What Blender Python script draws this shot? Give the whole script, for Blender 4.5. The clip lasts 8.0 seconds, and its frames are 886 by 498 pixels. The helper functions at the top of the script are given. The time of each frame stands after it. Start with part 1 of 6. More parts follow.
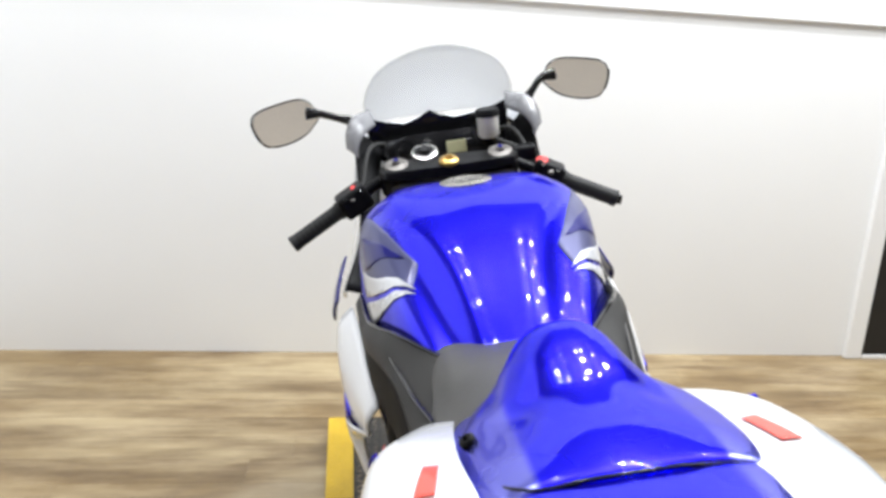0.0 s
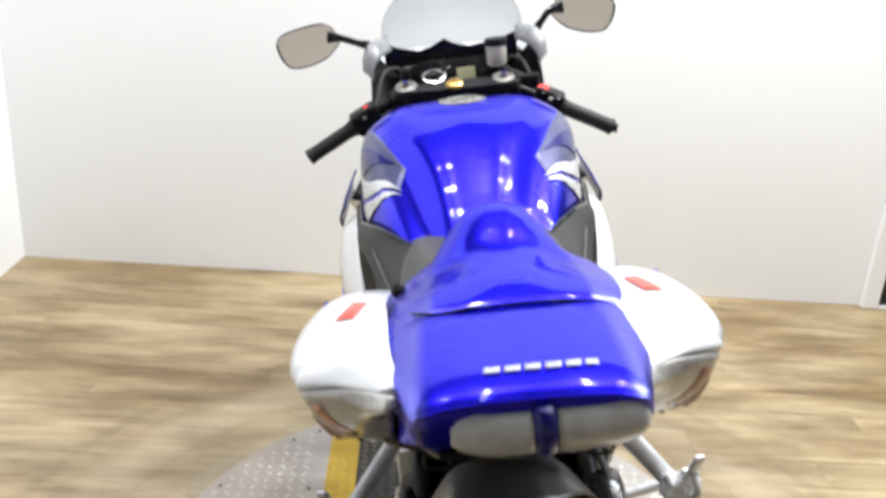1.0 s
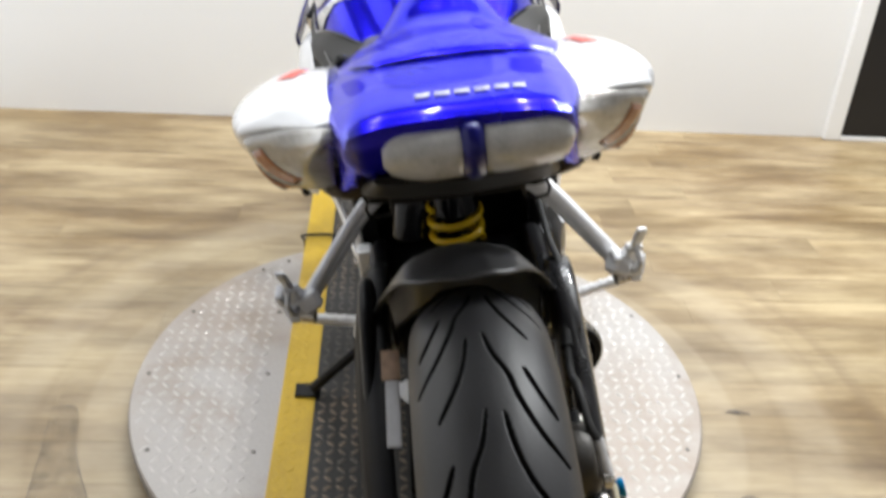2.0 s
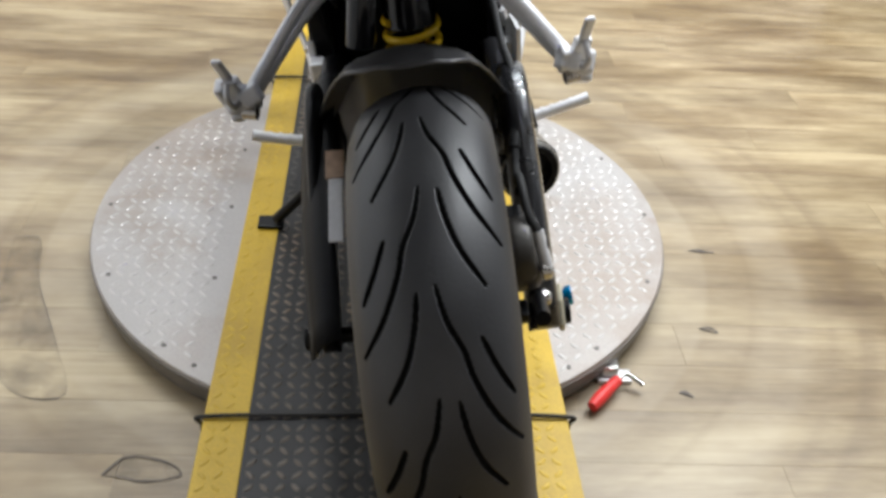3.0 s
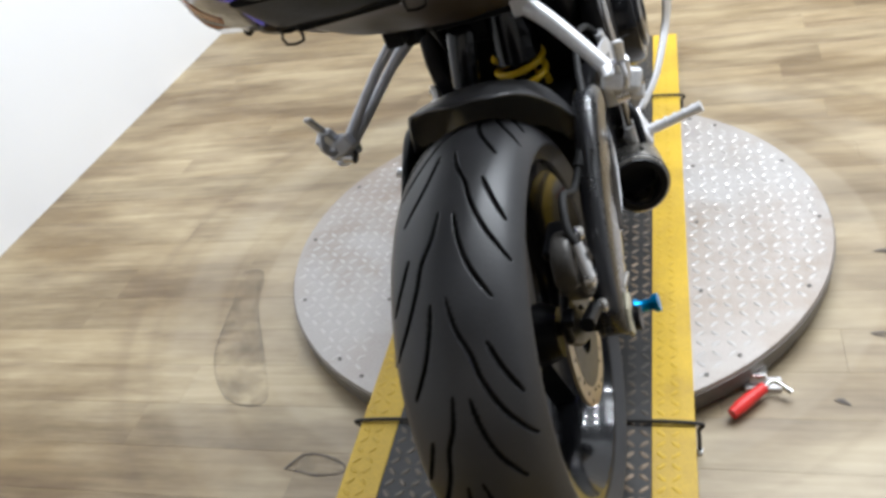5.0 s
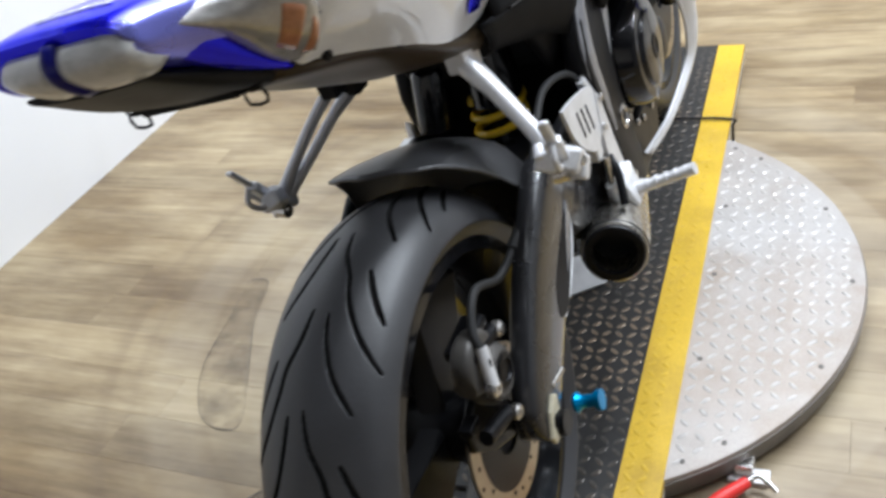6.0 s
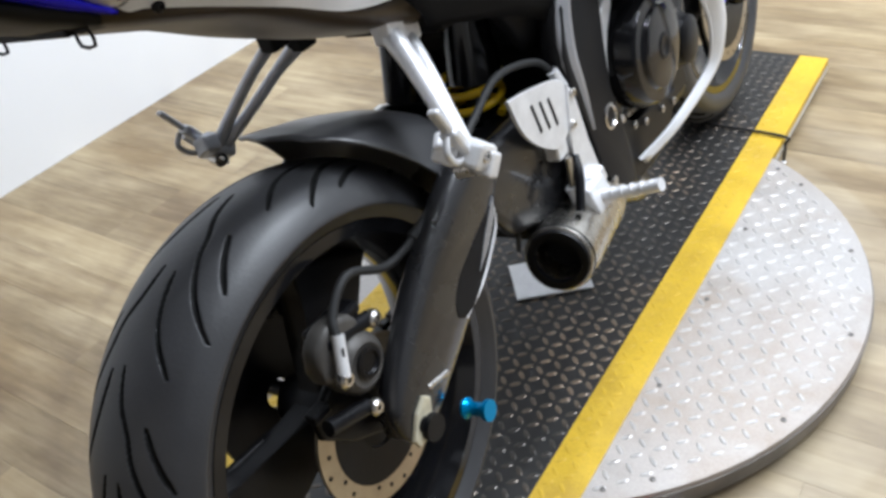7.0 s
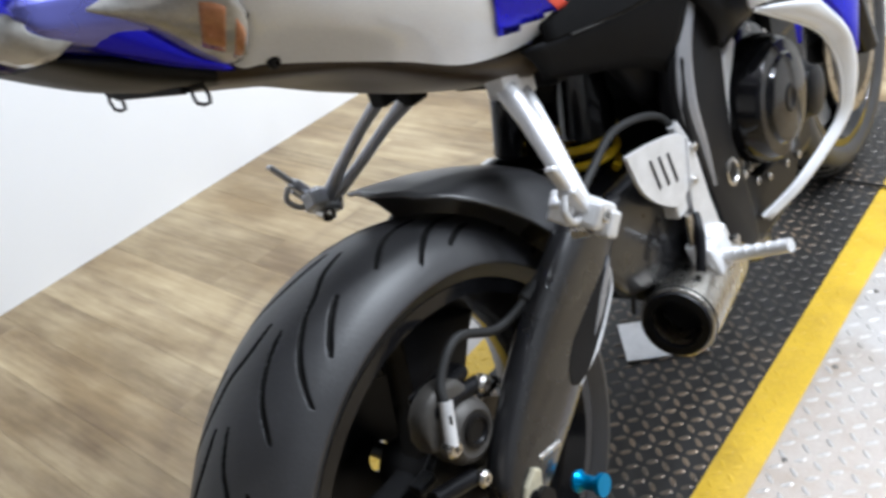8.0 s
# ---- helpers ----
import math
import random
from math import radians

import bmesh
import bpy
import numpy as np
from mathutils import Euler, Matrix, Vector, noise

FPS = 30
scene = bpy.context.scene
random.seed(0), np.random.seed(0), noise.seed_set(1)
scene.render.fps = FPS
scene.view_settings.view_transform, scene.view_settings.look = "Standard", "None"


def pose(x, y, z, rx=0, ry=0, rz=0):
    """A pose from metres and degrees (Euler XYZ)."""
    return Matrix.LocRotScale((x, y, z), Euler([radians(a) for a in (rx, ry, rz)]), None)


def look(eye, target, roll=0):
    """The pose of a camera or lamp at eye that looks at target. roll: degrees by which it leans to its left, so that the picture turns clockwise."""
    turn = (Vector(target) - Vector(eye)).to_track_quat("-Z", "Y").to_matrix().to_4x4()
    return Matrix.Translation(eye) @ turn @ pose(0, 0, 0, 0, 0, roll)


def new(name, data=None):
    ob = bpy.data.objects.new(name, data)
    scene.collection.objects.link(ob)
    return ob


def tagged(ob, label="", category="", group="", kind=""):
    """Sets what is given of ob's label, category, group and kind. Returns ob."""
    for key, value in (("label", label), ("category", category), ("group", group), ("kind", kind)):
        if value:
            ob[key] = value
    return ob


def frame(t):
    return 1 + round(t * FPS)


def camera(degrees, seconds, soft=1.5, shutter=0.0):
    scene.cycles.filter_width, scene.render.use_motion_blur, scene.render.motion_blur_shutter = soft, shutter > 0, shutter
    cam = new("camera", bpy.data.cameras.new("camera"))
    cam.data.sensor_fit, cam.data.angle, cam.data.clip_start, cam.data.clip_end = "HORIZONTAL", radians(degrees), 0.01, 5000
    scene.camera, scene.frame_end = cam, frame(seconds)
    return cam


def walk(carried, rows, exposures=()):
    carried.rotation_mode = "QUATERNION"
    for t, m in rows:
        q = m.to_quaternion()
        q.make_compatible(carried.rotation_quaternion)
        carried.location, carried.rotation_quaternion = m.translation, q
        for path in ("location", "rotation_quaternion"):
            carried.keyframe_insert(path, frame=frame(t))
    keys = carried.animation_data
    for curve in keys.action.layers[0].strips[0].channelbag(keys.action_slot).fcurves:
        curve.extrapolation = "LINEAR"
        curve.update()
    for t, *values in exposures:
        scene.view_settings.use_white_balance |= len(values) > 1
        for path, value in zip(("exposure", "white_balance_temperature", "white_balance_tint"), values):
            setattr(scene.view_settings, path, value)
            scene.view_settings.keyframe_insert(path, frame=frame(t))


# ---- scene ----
cam = camera(52.9, 8.0, soft=3.2, shutter=0.4)
PATH = [
    (0, (-0.24, -0.76, 1.373), (-0.047, 1.128, 0.742), 2.5),
    (0.5, (-0.186, -0.871, 1.388), (-0.102, 1.013, 0.723), 2.9),
    (1, (-0.128, -0.927, 1.354), (-0.064, 0.931, 0.618), 3.8),
    (1.5, (-0.112, -0.965, 1.314), (-0.061, 0.834, 0.441), 2.6),
    (2, (-0.092, -0.99, 1.271), (0.035, 0.739, 0.273), 3.3),
    (2.2, (-0.082, -1.0, 1.251), (0.058, 0.691, 0.192), 3.3),
    (3.3, (-0.016, -1.073, 1.156), (0.129, 0.507, -0.062), 4.6),
    (3.5, (-0.046, -1.102, 1.155), (0.116, 0.482, -0.055), 1.1),
    (4, (-0.042, -1.144, 1.175), (0.048, 0.428, -0.058), -3.4),
    (4.5, (0.071, -1.152, 1.202), (-0.236, 0.429, 0.016), -13.9),
    (4.7, (0.173, -1.15, 1.212), (-0.238, 0.444, 0.076), -13.8),
    (5.8, (0.465, -0.923, 1.24), (-0.281, 0.532, 0.089), -13.5),
    (6, (0.502, -0.872, 1.24), (-0.276, 0.563, 0.084), -14.3),
    (6.5, (0.644, -0.751, 1.223), (-0.268, 0.58, 0.042), -11.8),
    (7, (0.709, -0.701, 1.187), (-0.292, 0.565, 0.006), -10.2),
    (7.5, (0.699, -0.671, 1.182), (-0.394, 0.576, 0.064), -13.1),
    (8, (0.667, -0.675, 1.175), (-0.531, 0.528, 0.118), -12.9),
]
EXPOSURES = [(0, -0.50, 6180, 10), (1.0, -0.44, 6230, 10), (1.5, -0.43, 6300, 10), (2.0, -0.38, 6250, 10), (3.3, -0.49, 6020, 10), (4.7, -0.50, 5930, 10), (6, -0.50, 5780, 10), (8, -0.34, 5720, 10)]
walk(cam, [(t, look(eye, target, roll)) for t, eye, target, roll in PATH], EXPOSURES)

# ---- light: recessed ceiling lamps in a white studio ----
world = bpy.data.worlds.new("world")
scene.world = world
world.use_nodes = True
world.node_tree.nodes["Background"].inputs[0].default_value = (0.75, 0.85, 1.0, 1)
world.node_tree.nodes["Background"].inputs[1].default_value = 0.035
CEIL = 3.3
# x, y and power of each lamp; the rows towards the white wall are the strongest
ROWS_Y = ((-1.5, 0.03), (-0.5, 0.08), (0.4, 0.52), (1.0, 1.15), (1.5, 1.5), (1.95, 1.1))
ROWS_X = ((-1.2, 0.50), (-0.5, 0.62), (0.2, 0.86), (0.9, 1.16), (1.6, 1.30), (2.4, 1.00))
DOWNLIGHTS = [(x, y, 15.9 * wx * wy) for y, wy in ROWS_Y for x, wx in ROWS_X]
for lx, ly, watts in DOWNLIGHTS:
    lamp = bpy.data.lights.new("downlight_lamp", "AREA")
    lamp.shape, lamp.size, lamp.energy = "DISK", 0.07, watts
    lamp.color = (0.985, 0.985, 0.96)
    lamp_ob = new("downlight_lamp", lamp)
    lamp_ob.matrix_world = pose(lx, ly, CEIL - 0.03)

# ---- materials ----
def tree_of(name):
    m = bpy.data.materials.new(name)
    m.use_nodes = True
    nt = m.node_tree
    return m, nt, nt.nodes["Principled BSDF"]


def noise_node(nt, scale, detail=4, rough=0.6, stretch=None, coord="Object"):
    tc = nt.nodes.new("ShaderNodeTexCoord")
    n = nt.nodes.new("ShaderNodeTexNoise")
    n.inputs["Scale"].default_value, n.inputs["Detail"].default_value, n.inputs["Roughness"].default_value = scale, detail, rough
    if stretch:
        mp = nt.nodes.new("ShaderNodeMapping")
        mp.inputs["Scale"].default_value = stretch
        nt.links.new(tc.outputs[coord], mp.inputs[0])
        nt.links.new(mp.outputs[0], n.inputs[0])
    else:
        nt.links.new(tc.outputs[coord], n.inputs[0])
    return n.outputs[0]


def ramp(nt, fac, lo, hi, a=0.35, b=0.65):
    r = nt.nodes.new("ShaderNodeValToRGB")
    r.color_ramp.elements[0].position, r.color_ramp.elements[1].position = a, b
    r.color_ramp.elements[0].color, r.color_ramp.elements[1].color = (*lo, 1), (*hi, 1)
    nt.links.new(fac, r.inputs[0])
    return r.outputs[0]


def mixc(nt, a, b, fac, mode="MIX"):
    m = nt.nodes.new("ShaderNodeMix")
    m.data_type, m.blend_type = "RGBA", mode
    for v, k in ((fac, 0), (a, 6), (b, 7)):
        if isinstance(v, (int, float)):
            m.inputs[k].default_value = v
        elif isinstance(v, tuple):
            m.inputs[k].default_value = (*v, 1)
        else:
            nt.links.new(v, m.inputs[k])
    return m.outputs[2]


def bump(nt, bsdf, height, strength, dist=0.002):
    b = nt.nodes.new("ShaderNodeBump")
    b.inputs["Strength"].default_value, b.inputs["Distance"].default_value = strength, dist
    nt.links.new(height, b.inputs["Height"])
    nt.links.new(b.outputs[0], bsdf.inputs["Normal"])


def surface(name, col, rough=0.5, metal=0.0, coat=0.0, vary=0.12, scale=12, grain=180, relief=0.15, rvary=0.1, spec=0.4, fine_mix=0.3, tint=(1, 1, 1)):
    """A plain procedural surface: base colour with two scales of variation, fine relief."""
    m, nt, p = tree_of(name)
    big = noise_node(nt, scale)
    fine = noise_node(nt, grain, 3)
    lo = tuple(c * (1 - vary) for c in col)
    hi = tuple(min(1, c * (1 + vary)) for c in col)
    c1 = ramp(nt, big, lo, hi)
    c2 = mixc(nt, c1, ramp(nt, fine, tuple(c * 0.85 for c in col), tuple(min(1, c * 1.12) for c in col)), fine_mix)
    nt.links.new(c2, p.inputs["Base Color"])
    rr = nt.nodes.new("ShaderNodeMapRange")
    rr.inputs["To Min"].default_value, rr.inputs["To Max"].default_value = max(0.02, rough - rvary), min(1, rough + rvary)
    nt.links.new(big, rr.inputs[0])
    nt.links.new(rr.outputs[0], p.inputs["Roughness"])
    p.inputs["Metallic"].default_value = metal
    p.inputs["Coat Weight"].default_value = coat
    p.inputs["Coat Roughness"].default_value = 0.04
    p.inputs["Specular IOR Level"].default_value = spec
    p.inputs["Specular Tint"].default_value = (*tint, 1)
    if relief:
        bump(nt, p, fine, relief, 0.001)
    return m


M = {}
M["wall"] = surface("wall_paint", (0.84, 0.845, 0.85), 0.6, vary=0.012, scale=0.8, grain=90, relief=0.03, fine_mix=0.02)
M["wall_grey"] = surface("tan_wall_paint", (0.84, 0.78, 0.71), 0.6, vary=0.04, scale=1.2, grain=60, relief=0.08)
M["wall_dark"] = surface("dark_wall_paint", (0.36, 0.36, 0.36), 0.6, vary=0.05, scale=1.2, grain=60, relief=0.08)
M["wall_black"] = surface("dark_upper_wall", (0.05, 0.05, 0.052), 0.7, vary=0.05, scale=1.2, grain=60, relief=0.05)
M["ceiling"] = surface("ceiling_paint", (0.05, 0.05, 0.052), 0.7, vary=0.02, scale=2, grain=60)
M["black_panel"] = surface("black_panel", (0.012, 0.012, 0.014), 0.35, vary=0.2, scale=3)
M["blue"] = surface("candy_blue", (0.020, 0.014, 0.75), 0.27, metal=0.9, coat=0.40, vary=0.06, scale=5, grain=900, relief=0.0, rvary=0.03, spec=0.15, tint=(0.24, 0.20, 1.0))


def fading_blue(name, lo, hi, slope=0.0, start=0.0):
    """Candy blue that fades into silver blue away from the middle plane, for the paint scheme and for painted-in
    reflections.
    """
    m = surface(name, (0.020, 0.014, 0.75), 0.27, metal=0.9, coat=0.40, vary=0.06, scale=5, grain=900, relief=0.0, rvary=0.03, spec=0.15, tint=(0.24, 0.20, 1.0))
    nt, p = m.node_tree, m.node_tree.nodes["Principled BSDF"]
    tc, sp, ab, mr = [nt.nodes.new(k) for k in ("ShaderNodeTexCoord", "ShaderNodeSeparateXYZ", "ShaderNodeMath", "ShaderNodeMapRange")]
    ab.operation, mr.interpolation_type = "ABSOLUTE", "SMOOTHSTEP"
    mr.inputs["From Min"].default_value, mr.inputs["From Max"].default_value = lo, hi
    nt.links.new(tc.outputs["Object"], sp.inputs[0])
    nt.links.new(sp.outputs[0], ab.inputs[0])
    fwd, narrow = nt.nodes.new("ShaderNodeMath"), nt.nodes.new("ShaderNodeMath")
    fwd.operation, fwd.inputs[1].default_value = "SUBTRACT", start
    narrow.operation, narrow.inputs[1].default_value = "MULTIPLY_ADD", slope
    nt.links.new(sp.outputs[1], fwd.inputs[0])
    fwd.use_clamp = True
    nt.links.new(fwd.outputs[0], narrow.inputs[0])
    nt.links.new(ab.outputs[0], narrow.inputs[2])
    nt.links.new(narrow.outputs[0], mr.inputs[0])
    base = p.inputs["Base Color"].links[0].from_socket
    nt.links.new(mixc(nt, base, (0.20, 0.21, 0.66), mr.outputs[0]), p.inputs["Base Color"])
    return m


# Cowl and tank fades also hold the white wall's pale reflection as colour.
M["blue_cowl"] = fading_blue("cowl_blue", 0.067, 0.076, 0.28, 0.13)
M["blue_tail"] = fading_blue("tail_blue", 0.068, 0.084)
M["blue_tank"] = fading_blue("tank_blue", 0.115, 0.185)
M["grey_blue"] = surface("grey_blue_decal", (0.075, 0.078, 0.17), 0.34, metal=0.3, coat=0.25, vary=0.06, scale=6, grain=900, relief=0.0, rvary=0.03, spec=0.2)
M["navy"] = surface("dark_blue", (0.008, 0.008, 0.13), 0.3, metal=0.1, coat=0.4, vary=0.1, scale=6, grain=900, relief=0.0, rvary=0.03, spec=0.15)
M["white"] = surface("white_gloss", (0.79, 0.80, 0.825), 0.25, coat=0.8, vary=0.02, scale=8, grain=500, relief=0.0, rvary=0.03)
M["silver"] = surface("silver_decal", (0.62, 0.63, 0.66), 0.28, metal=0.3, coat=0.8, vary=0.04, relief=0.0)
M["red"] = surface("red_decal", (0.75, 0.06, 0.03), 0.35, coat=0.5, vary=0.06, relief=0.0)
M["grey_plastic"] = surface("grey_plastic", (0.050, 0.048, 0.046), 0.42, vary=0.12, scale=20, relief=0.25)
M["side_plastic"] = surface("dark_grey_plastic", (0.026, 0.025, 0.024), 0.55, spec=0.25, vary=0.15, scale=20, relief=0.25)
M["dark_plastic"] = surface("dark_plastic", (0.008, 0.008, 0.009), 0.46, spec=0.12, vary=0.25, scale=22, relief=0.25)
M["black_gloss"] = surface("black_gloss", (0.007, 0.007, 0.008), 0.16, coat=0.25, spec=0.25, vary=0.25, scale=14, relief=0.05)
M["rubber"] = surface("tyre_rubber", (0.027, 0.027, 0.0295), 0.45, vary=0.28, scale=9, grain=240, relief=0.35, spec=0.7)
M["groove"] = surface("shaded_groove_rubber", (0.010, 0.010, 0.010), 0.9, vary=0.2, scale=40, spec=0.1)
M["grip"] = surface("grip_rubber", (0.014, 0.014, 0.014), 0.65, vary=0.2, scale=40, relief=0.5)
M["alu"] = surface("cast_aluminium", (0.74, 0.74, 0.75), 0.40, metal=0.4, vary=0.1, scale=30, grain=300, relief=0.2)
M["steel"] = surface("polished_steel", (0.60, 0.58, 0.55), 0.26, metal=1.0, vary=0.1, scale=25, grain=350, relief=0.1)
M["exhaust"] = surface("brushed_exhaust_steel", (0.46, 0.44, 0.40), 0.27, metal=1.0, vary=0.2, scale=25, grain=350, relief=0.15)
M["gun"] = surface("satin_grey_metal", (0.020, 0.020, 0.022), 0.28, metal=0.2, coat=0.55, spec=0.5, vary=0.12, scale=9, grain=300, relief=0.06)
M["frame_black"] = surface("satin_black_frame", (0.011, 0.011, 0.012), 0.40, spec=0.10, metal=0.0, vary=0.12, scale=9, grain=300, relief=0.12)
M["engine"] = surface("engine_black", (0.006, 0.006, 0.007), 0.34, metal=0.05, spec=0.18, vary=0.25, scale=18, relief=0.3)
M["matt_black"] = surface("matt_black_panel", (0.006, 0.006, 0.0065), 0.6, spec=0.07, vary=0.2, scale=18, relief=0.15)
M["gold"] = surface("gold_anodised", (0.62, 0.42, 0.14), 0.3, metal=0.9, vary=0.1, relief=0.05)
M["yellow_spring"] = surface("yellow_spring", (0.80, 0.52, 0.01), 0.35, coat=0.4, vary=0.1, scale=20)
M["cyan"] = surface("blue_anodised", (0.01, 0.28, 0.62), 0.28, metal=0.7, vary=0.1, relief=0.05)
M["cream"] = surface("cream_plate", (0.60, 0.56, 0.42), 0.45, metal=0.3, vary=0.2, scale=40)
M["bronze"] = surface("brown_undertray", (0.048, 0.034, 0.019), 0.40, coat=0.0, spec=0.2, vary=0.2, scale=10)
M["disc_steel"] = surface("brake_disc_steel", (0.42, 0.36, 0.27), 0.35, metal=0.9, vary=0.15, scale=30, grain=500)
M["mount_grey"] = surface("grey_gloss_cover", (0.20, 0.20, 0.21), 0.25, coat=0.6, vary=0.05, scale=20, relief=0.0)
M["shaded_alu"] = surface("shaded_blue_grey_alloy", (0.50, 0.51, 0.54), 0.36, metal=0.45, vary=0.15, scale=30, grain=300, relief=0.2)
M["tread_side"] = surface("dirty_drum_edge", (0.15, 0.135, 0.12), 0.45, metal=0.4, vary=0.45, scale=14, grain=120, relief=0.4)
M["bolt_grey"] = surface("dull_bolt", (0.16, 0.15, 0.14), 0.45, metal=0.6, vary=0.2, scale=40)
M["hugger"] = surface("satin_black_guard", (0.045, 0.045, 0.047), 0.36, vary=0.15, scale=12, relief=0.12, spec=0.75)
M["caliper"] = surface("brown_grey_casting", (0.075, 0.070, 0.064), 0.45, metal=0.3, vary=0.25, scale=30, relief=0.4)
M["lens"] = surface("clear_lamp_lens", (0.50, 0.49, 0.47), 0.16, metal=0.35, coat=1.0, vary=0.22, scale=60, grain=260, relief=0.5)
M["tail_lens"] = surface("frosted_lamp_lens", (0.48, 0.48, 0.47), 0.3, coat=0.8, vary=0.15, scale=70, grain=260, relief=0.3)
M["orange"] = surface("orange_bulb", (0.44, 0.19, 0.09), 0.25, coat=0.8, vary=0.35, scale=70)
M["tan"] = surface("brown_rust_tape", (0.36, 0.24, 0.16), 0.55, vary=0.3, scale=60)
M["label"] = surface("pale_sticker", (0.55, 0.55, 0.57), 0.35, vary=0.08, scale=60)
M["reservoir"] = surface("milky_plastic", (0.72, 0.70, 0.64), 0.35, coat=0.3, vary=0.06, scale=20)
M["lcd"] = surface("lcd_panel", (0.34, 0.33, 0.20), 0.2, coat=0.6, vary=0.05, scale=10, relief=0.0)
M["red_handle"] = surface("red_vinyl", (0.70, 0.035, 0.03), 0.4, vary=0.12, scale=50)
M["cord"] = surface("black_cord", (0.02, 0.018, 0.016), 0.6, vary=0.2, scale=80)
M["stain_edge"] = surface("dark_scuff", (0.11, 0.095, 0.085), 0.7, vary=0.5, scale=50, grain=150)

# mirror glass
m, nt, p = tree_of("mirror_glass")
p.inputs["Base Color"].default_value, p.inputs["Metallic"].default_value, p.inputs["Roughness"].default_value = (0.98, 0.96, 0.93, 1), 1.0, 0.02
M["mirror"] = m
# smoked windscreen: clear acrylic with a grey tint
m, nt, p = tree_of("smoked_acrylic")
p.inputs["Base Color"].default_value, p.inputs["Roughness"].default_value = (0.55, 0.56, 0.58, 1), 0.08
tr = nt.nodes.new("ShaderNodeBsdfTransparent")
tr.inputs[0].default_value = (0.84, 0.85, 0.86, 1)
mx = nt.nodes.new("ShaderNodeMixShader")
mx.inputs[0].default_value = 0.16
nt.links.new(tr.outputs[0], mx.inputs[1])
nt.links.new(p.outputs[0], mx.inputs[2])
nt.links.new(mx.outputs[0], nt.nodes["Material Output"].inputs[0])
M["screen"] = m
# lamp diffuser
m, nt, p = tree_of("lamp_diffuser")
p.inputs["Emission Color"].default_value, p.inputs["Emission Strength"].default_value = (1, 0.93, 0.84, 1), 6
M["diffuser"] = m

# vinyl plank floor: long grain along x, tone by plank, worn rings round the turntable
m, nt, p = tree_of("oak_vinyl")
info = nt.nodes.new("ShaderNodeObjectInfo")
geo = nt.nodes.new("ShaderNodeNewGeometry")
sep = nt.nodes.new("ShaderNodeSeparateXYZ")
nt.links.new(geo.outputs["Position"], sep.inputs[0])
off = nt.nodes.new("ShaderNodeVectorMath")
off.operation = "MULTIPLY_ADD"
cmb = nt.nodes.new("ShaderNodeCombineXYZ")
nt.links.new(info.outputs["Random"], cmb.inputs[0])
nt.links.new(info.outputs["Random"], cmb.inputs[2])
nt.links.new(cmb.outputs[0], off.inputs[0])
off.inputs[1].default_value = (0.8, 0, 0.22)
nt.links.new(geo.outputs["Position"], off.inputs[2])


def grain_at(scale, stretch, detail=5, rough=0.6):
    mp = nt.nodes.new("ShaderNodeMapping")
    mp.inputs["Scale"].default_value = stretch
    nt.links.new(off.outputs[0], mp.inputs[0])
    n = nt.nodes.new("ShaderNodeTexNoise")
    n.inputs["Scale"].default_value, n.inputs["Detail"].default_value, n.inputs["Roughness"].default_value = scale, detail, rough
    nt.links.new(mp.outputs[0], n.inputs[0])
    return n.outputs[0]


g1 = grain_at(3.0, (0.7, 3.4, 1), 7, 0.64)
g2 = grain_at(14.0, (0.25, 6.0, 1))
g3n = nt.nodes.new("ShaderNodeTexNoise")
g3n.inputs["Scale"].default_value, g3n.inputs["Detail"].default_value, g3n.inputs["Roughness"].default_value = 1.3, 5, 0.6
g3m = nt.nodes.new("ShaderNodeMapping")
g3m.inputs["Scale"].default_value = (1.0, 2.6, 1)
nt.links.new(geo.outputs["Position"], g3m.inputs[0])
nt.links.new(g3m.outputs[0], g3n.inputs[0])
g3 = g3n.outputs[0]
col = ramp(nt, g1, (0.150, 0.092, 0.032), (0.420, 0.328, 0.180), 0.34, 0.60)
col = mixc(nt, col, ramp(nt, g2, (0.17, 0.122, 0.07), (0.53, 0.45, 0.32), 0.3, 0.7), 0.30)
col = mixc(nt, col, ramp(nt, g3, (0.42, 0.33, 0.20), (1.0, 1.0, 1.0), 0.39, 0.59), 0.80, "MULTIPLY")
tone = nt.nodes.new("ShaderNodeMapRange")
tone.inputs["To Min"].default_value, tone.inputs["To Max"].default_value = 0.90, 1.07
nt.links.new(info.outputs["Random"], tone.inputs[0])
tcol = nt.nodes.new("ShaderNodeCombineXYZ")
for k in range(3):
    nt.links.new(tone.outputs[0], tcol.inputs[k])
col = mixc(nt, col, tcol.outputs[0], 1.0, "MULTIPLY")
# worn ring: pale dust and rubber marks left by the turning deck
ctr = nt.nodes.new("ShaderNodeVectorMath")
ctr.operation = "DISTANCE"
flat = nt.nodes.new("ShaderNodeCombineXYZ")
nt.links.new(sep.outputs[0], flat.inputs[0])
nt.links.new(sep.outputs[1], flat.inputs[1])
nt.links.new(flat.outputs[0], ctr.inputs[0])
ctr.inputs[1].default_value = (-0.015, 0.551, 0)
wr = nt.nodes.new("ShaderNodeValToRGB")
e = wr.color_ramp.elements
e[0].position, e[0].color = 0.0, (0.5, 0.5, 0.5, 1)
e[1].position, e[1].color = 1.0, (0.02, 0.02, 0.02, 1)
for pos, v in ((0.62, 0.60), (0.70, 0.52), (0.712, 0.28), (0.80, 0.22), (0.83, 0.42), (0.90, 0.40), (0.93, 0.14), (0.985, 0.05)):
    el = e.new(pos)
    el.color = (v, v, v, 1)
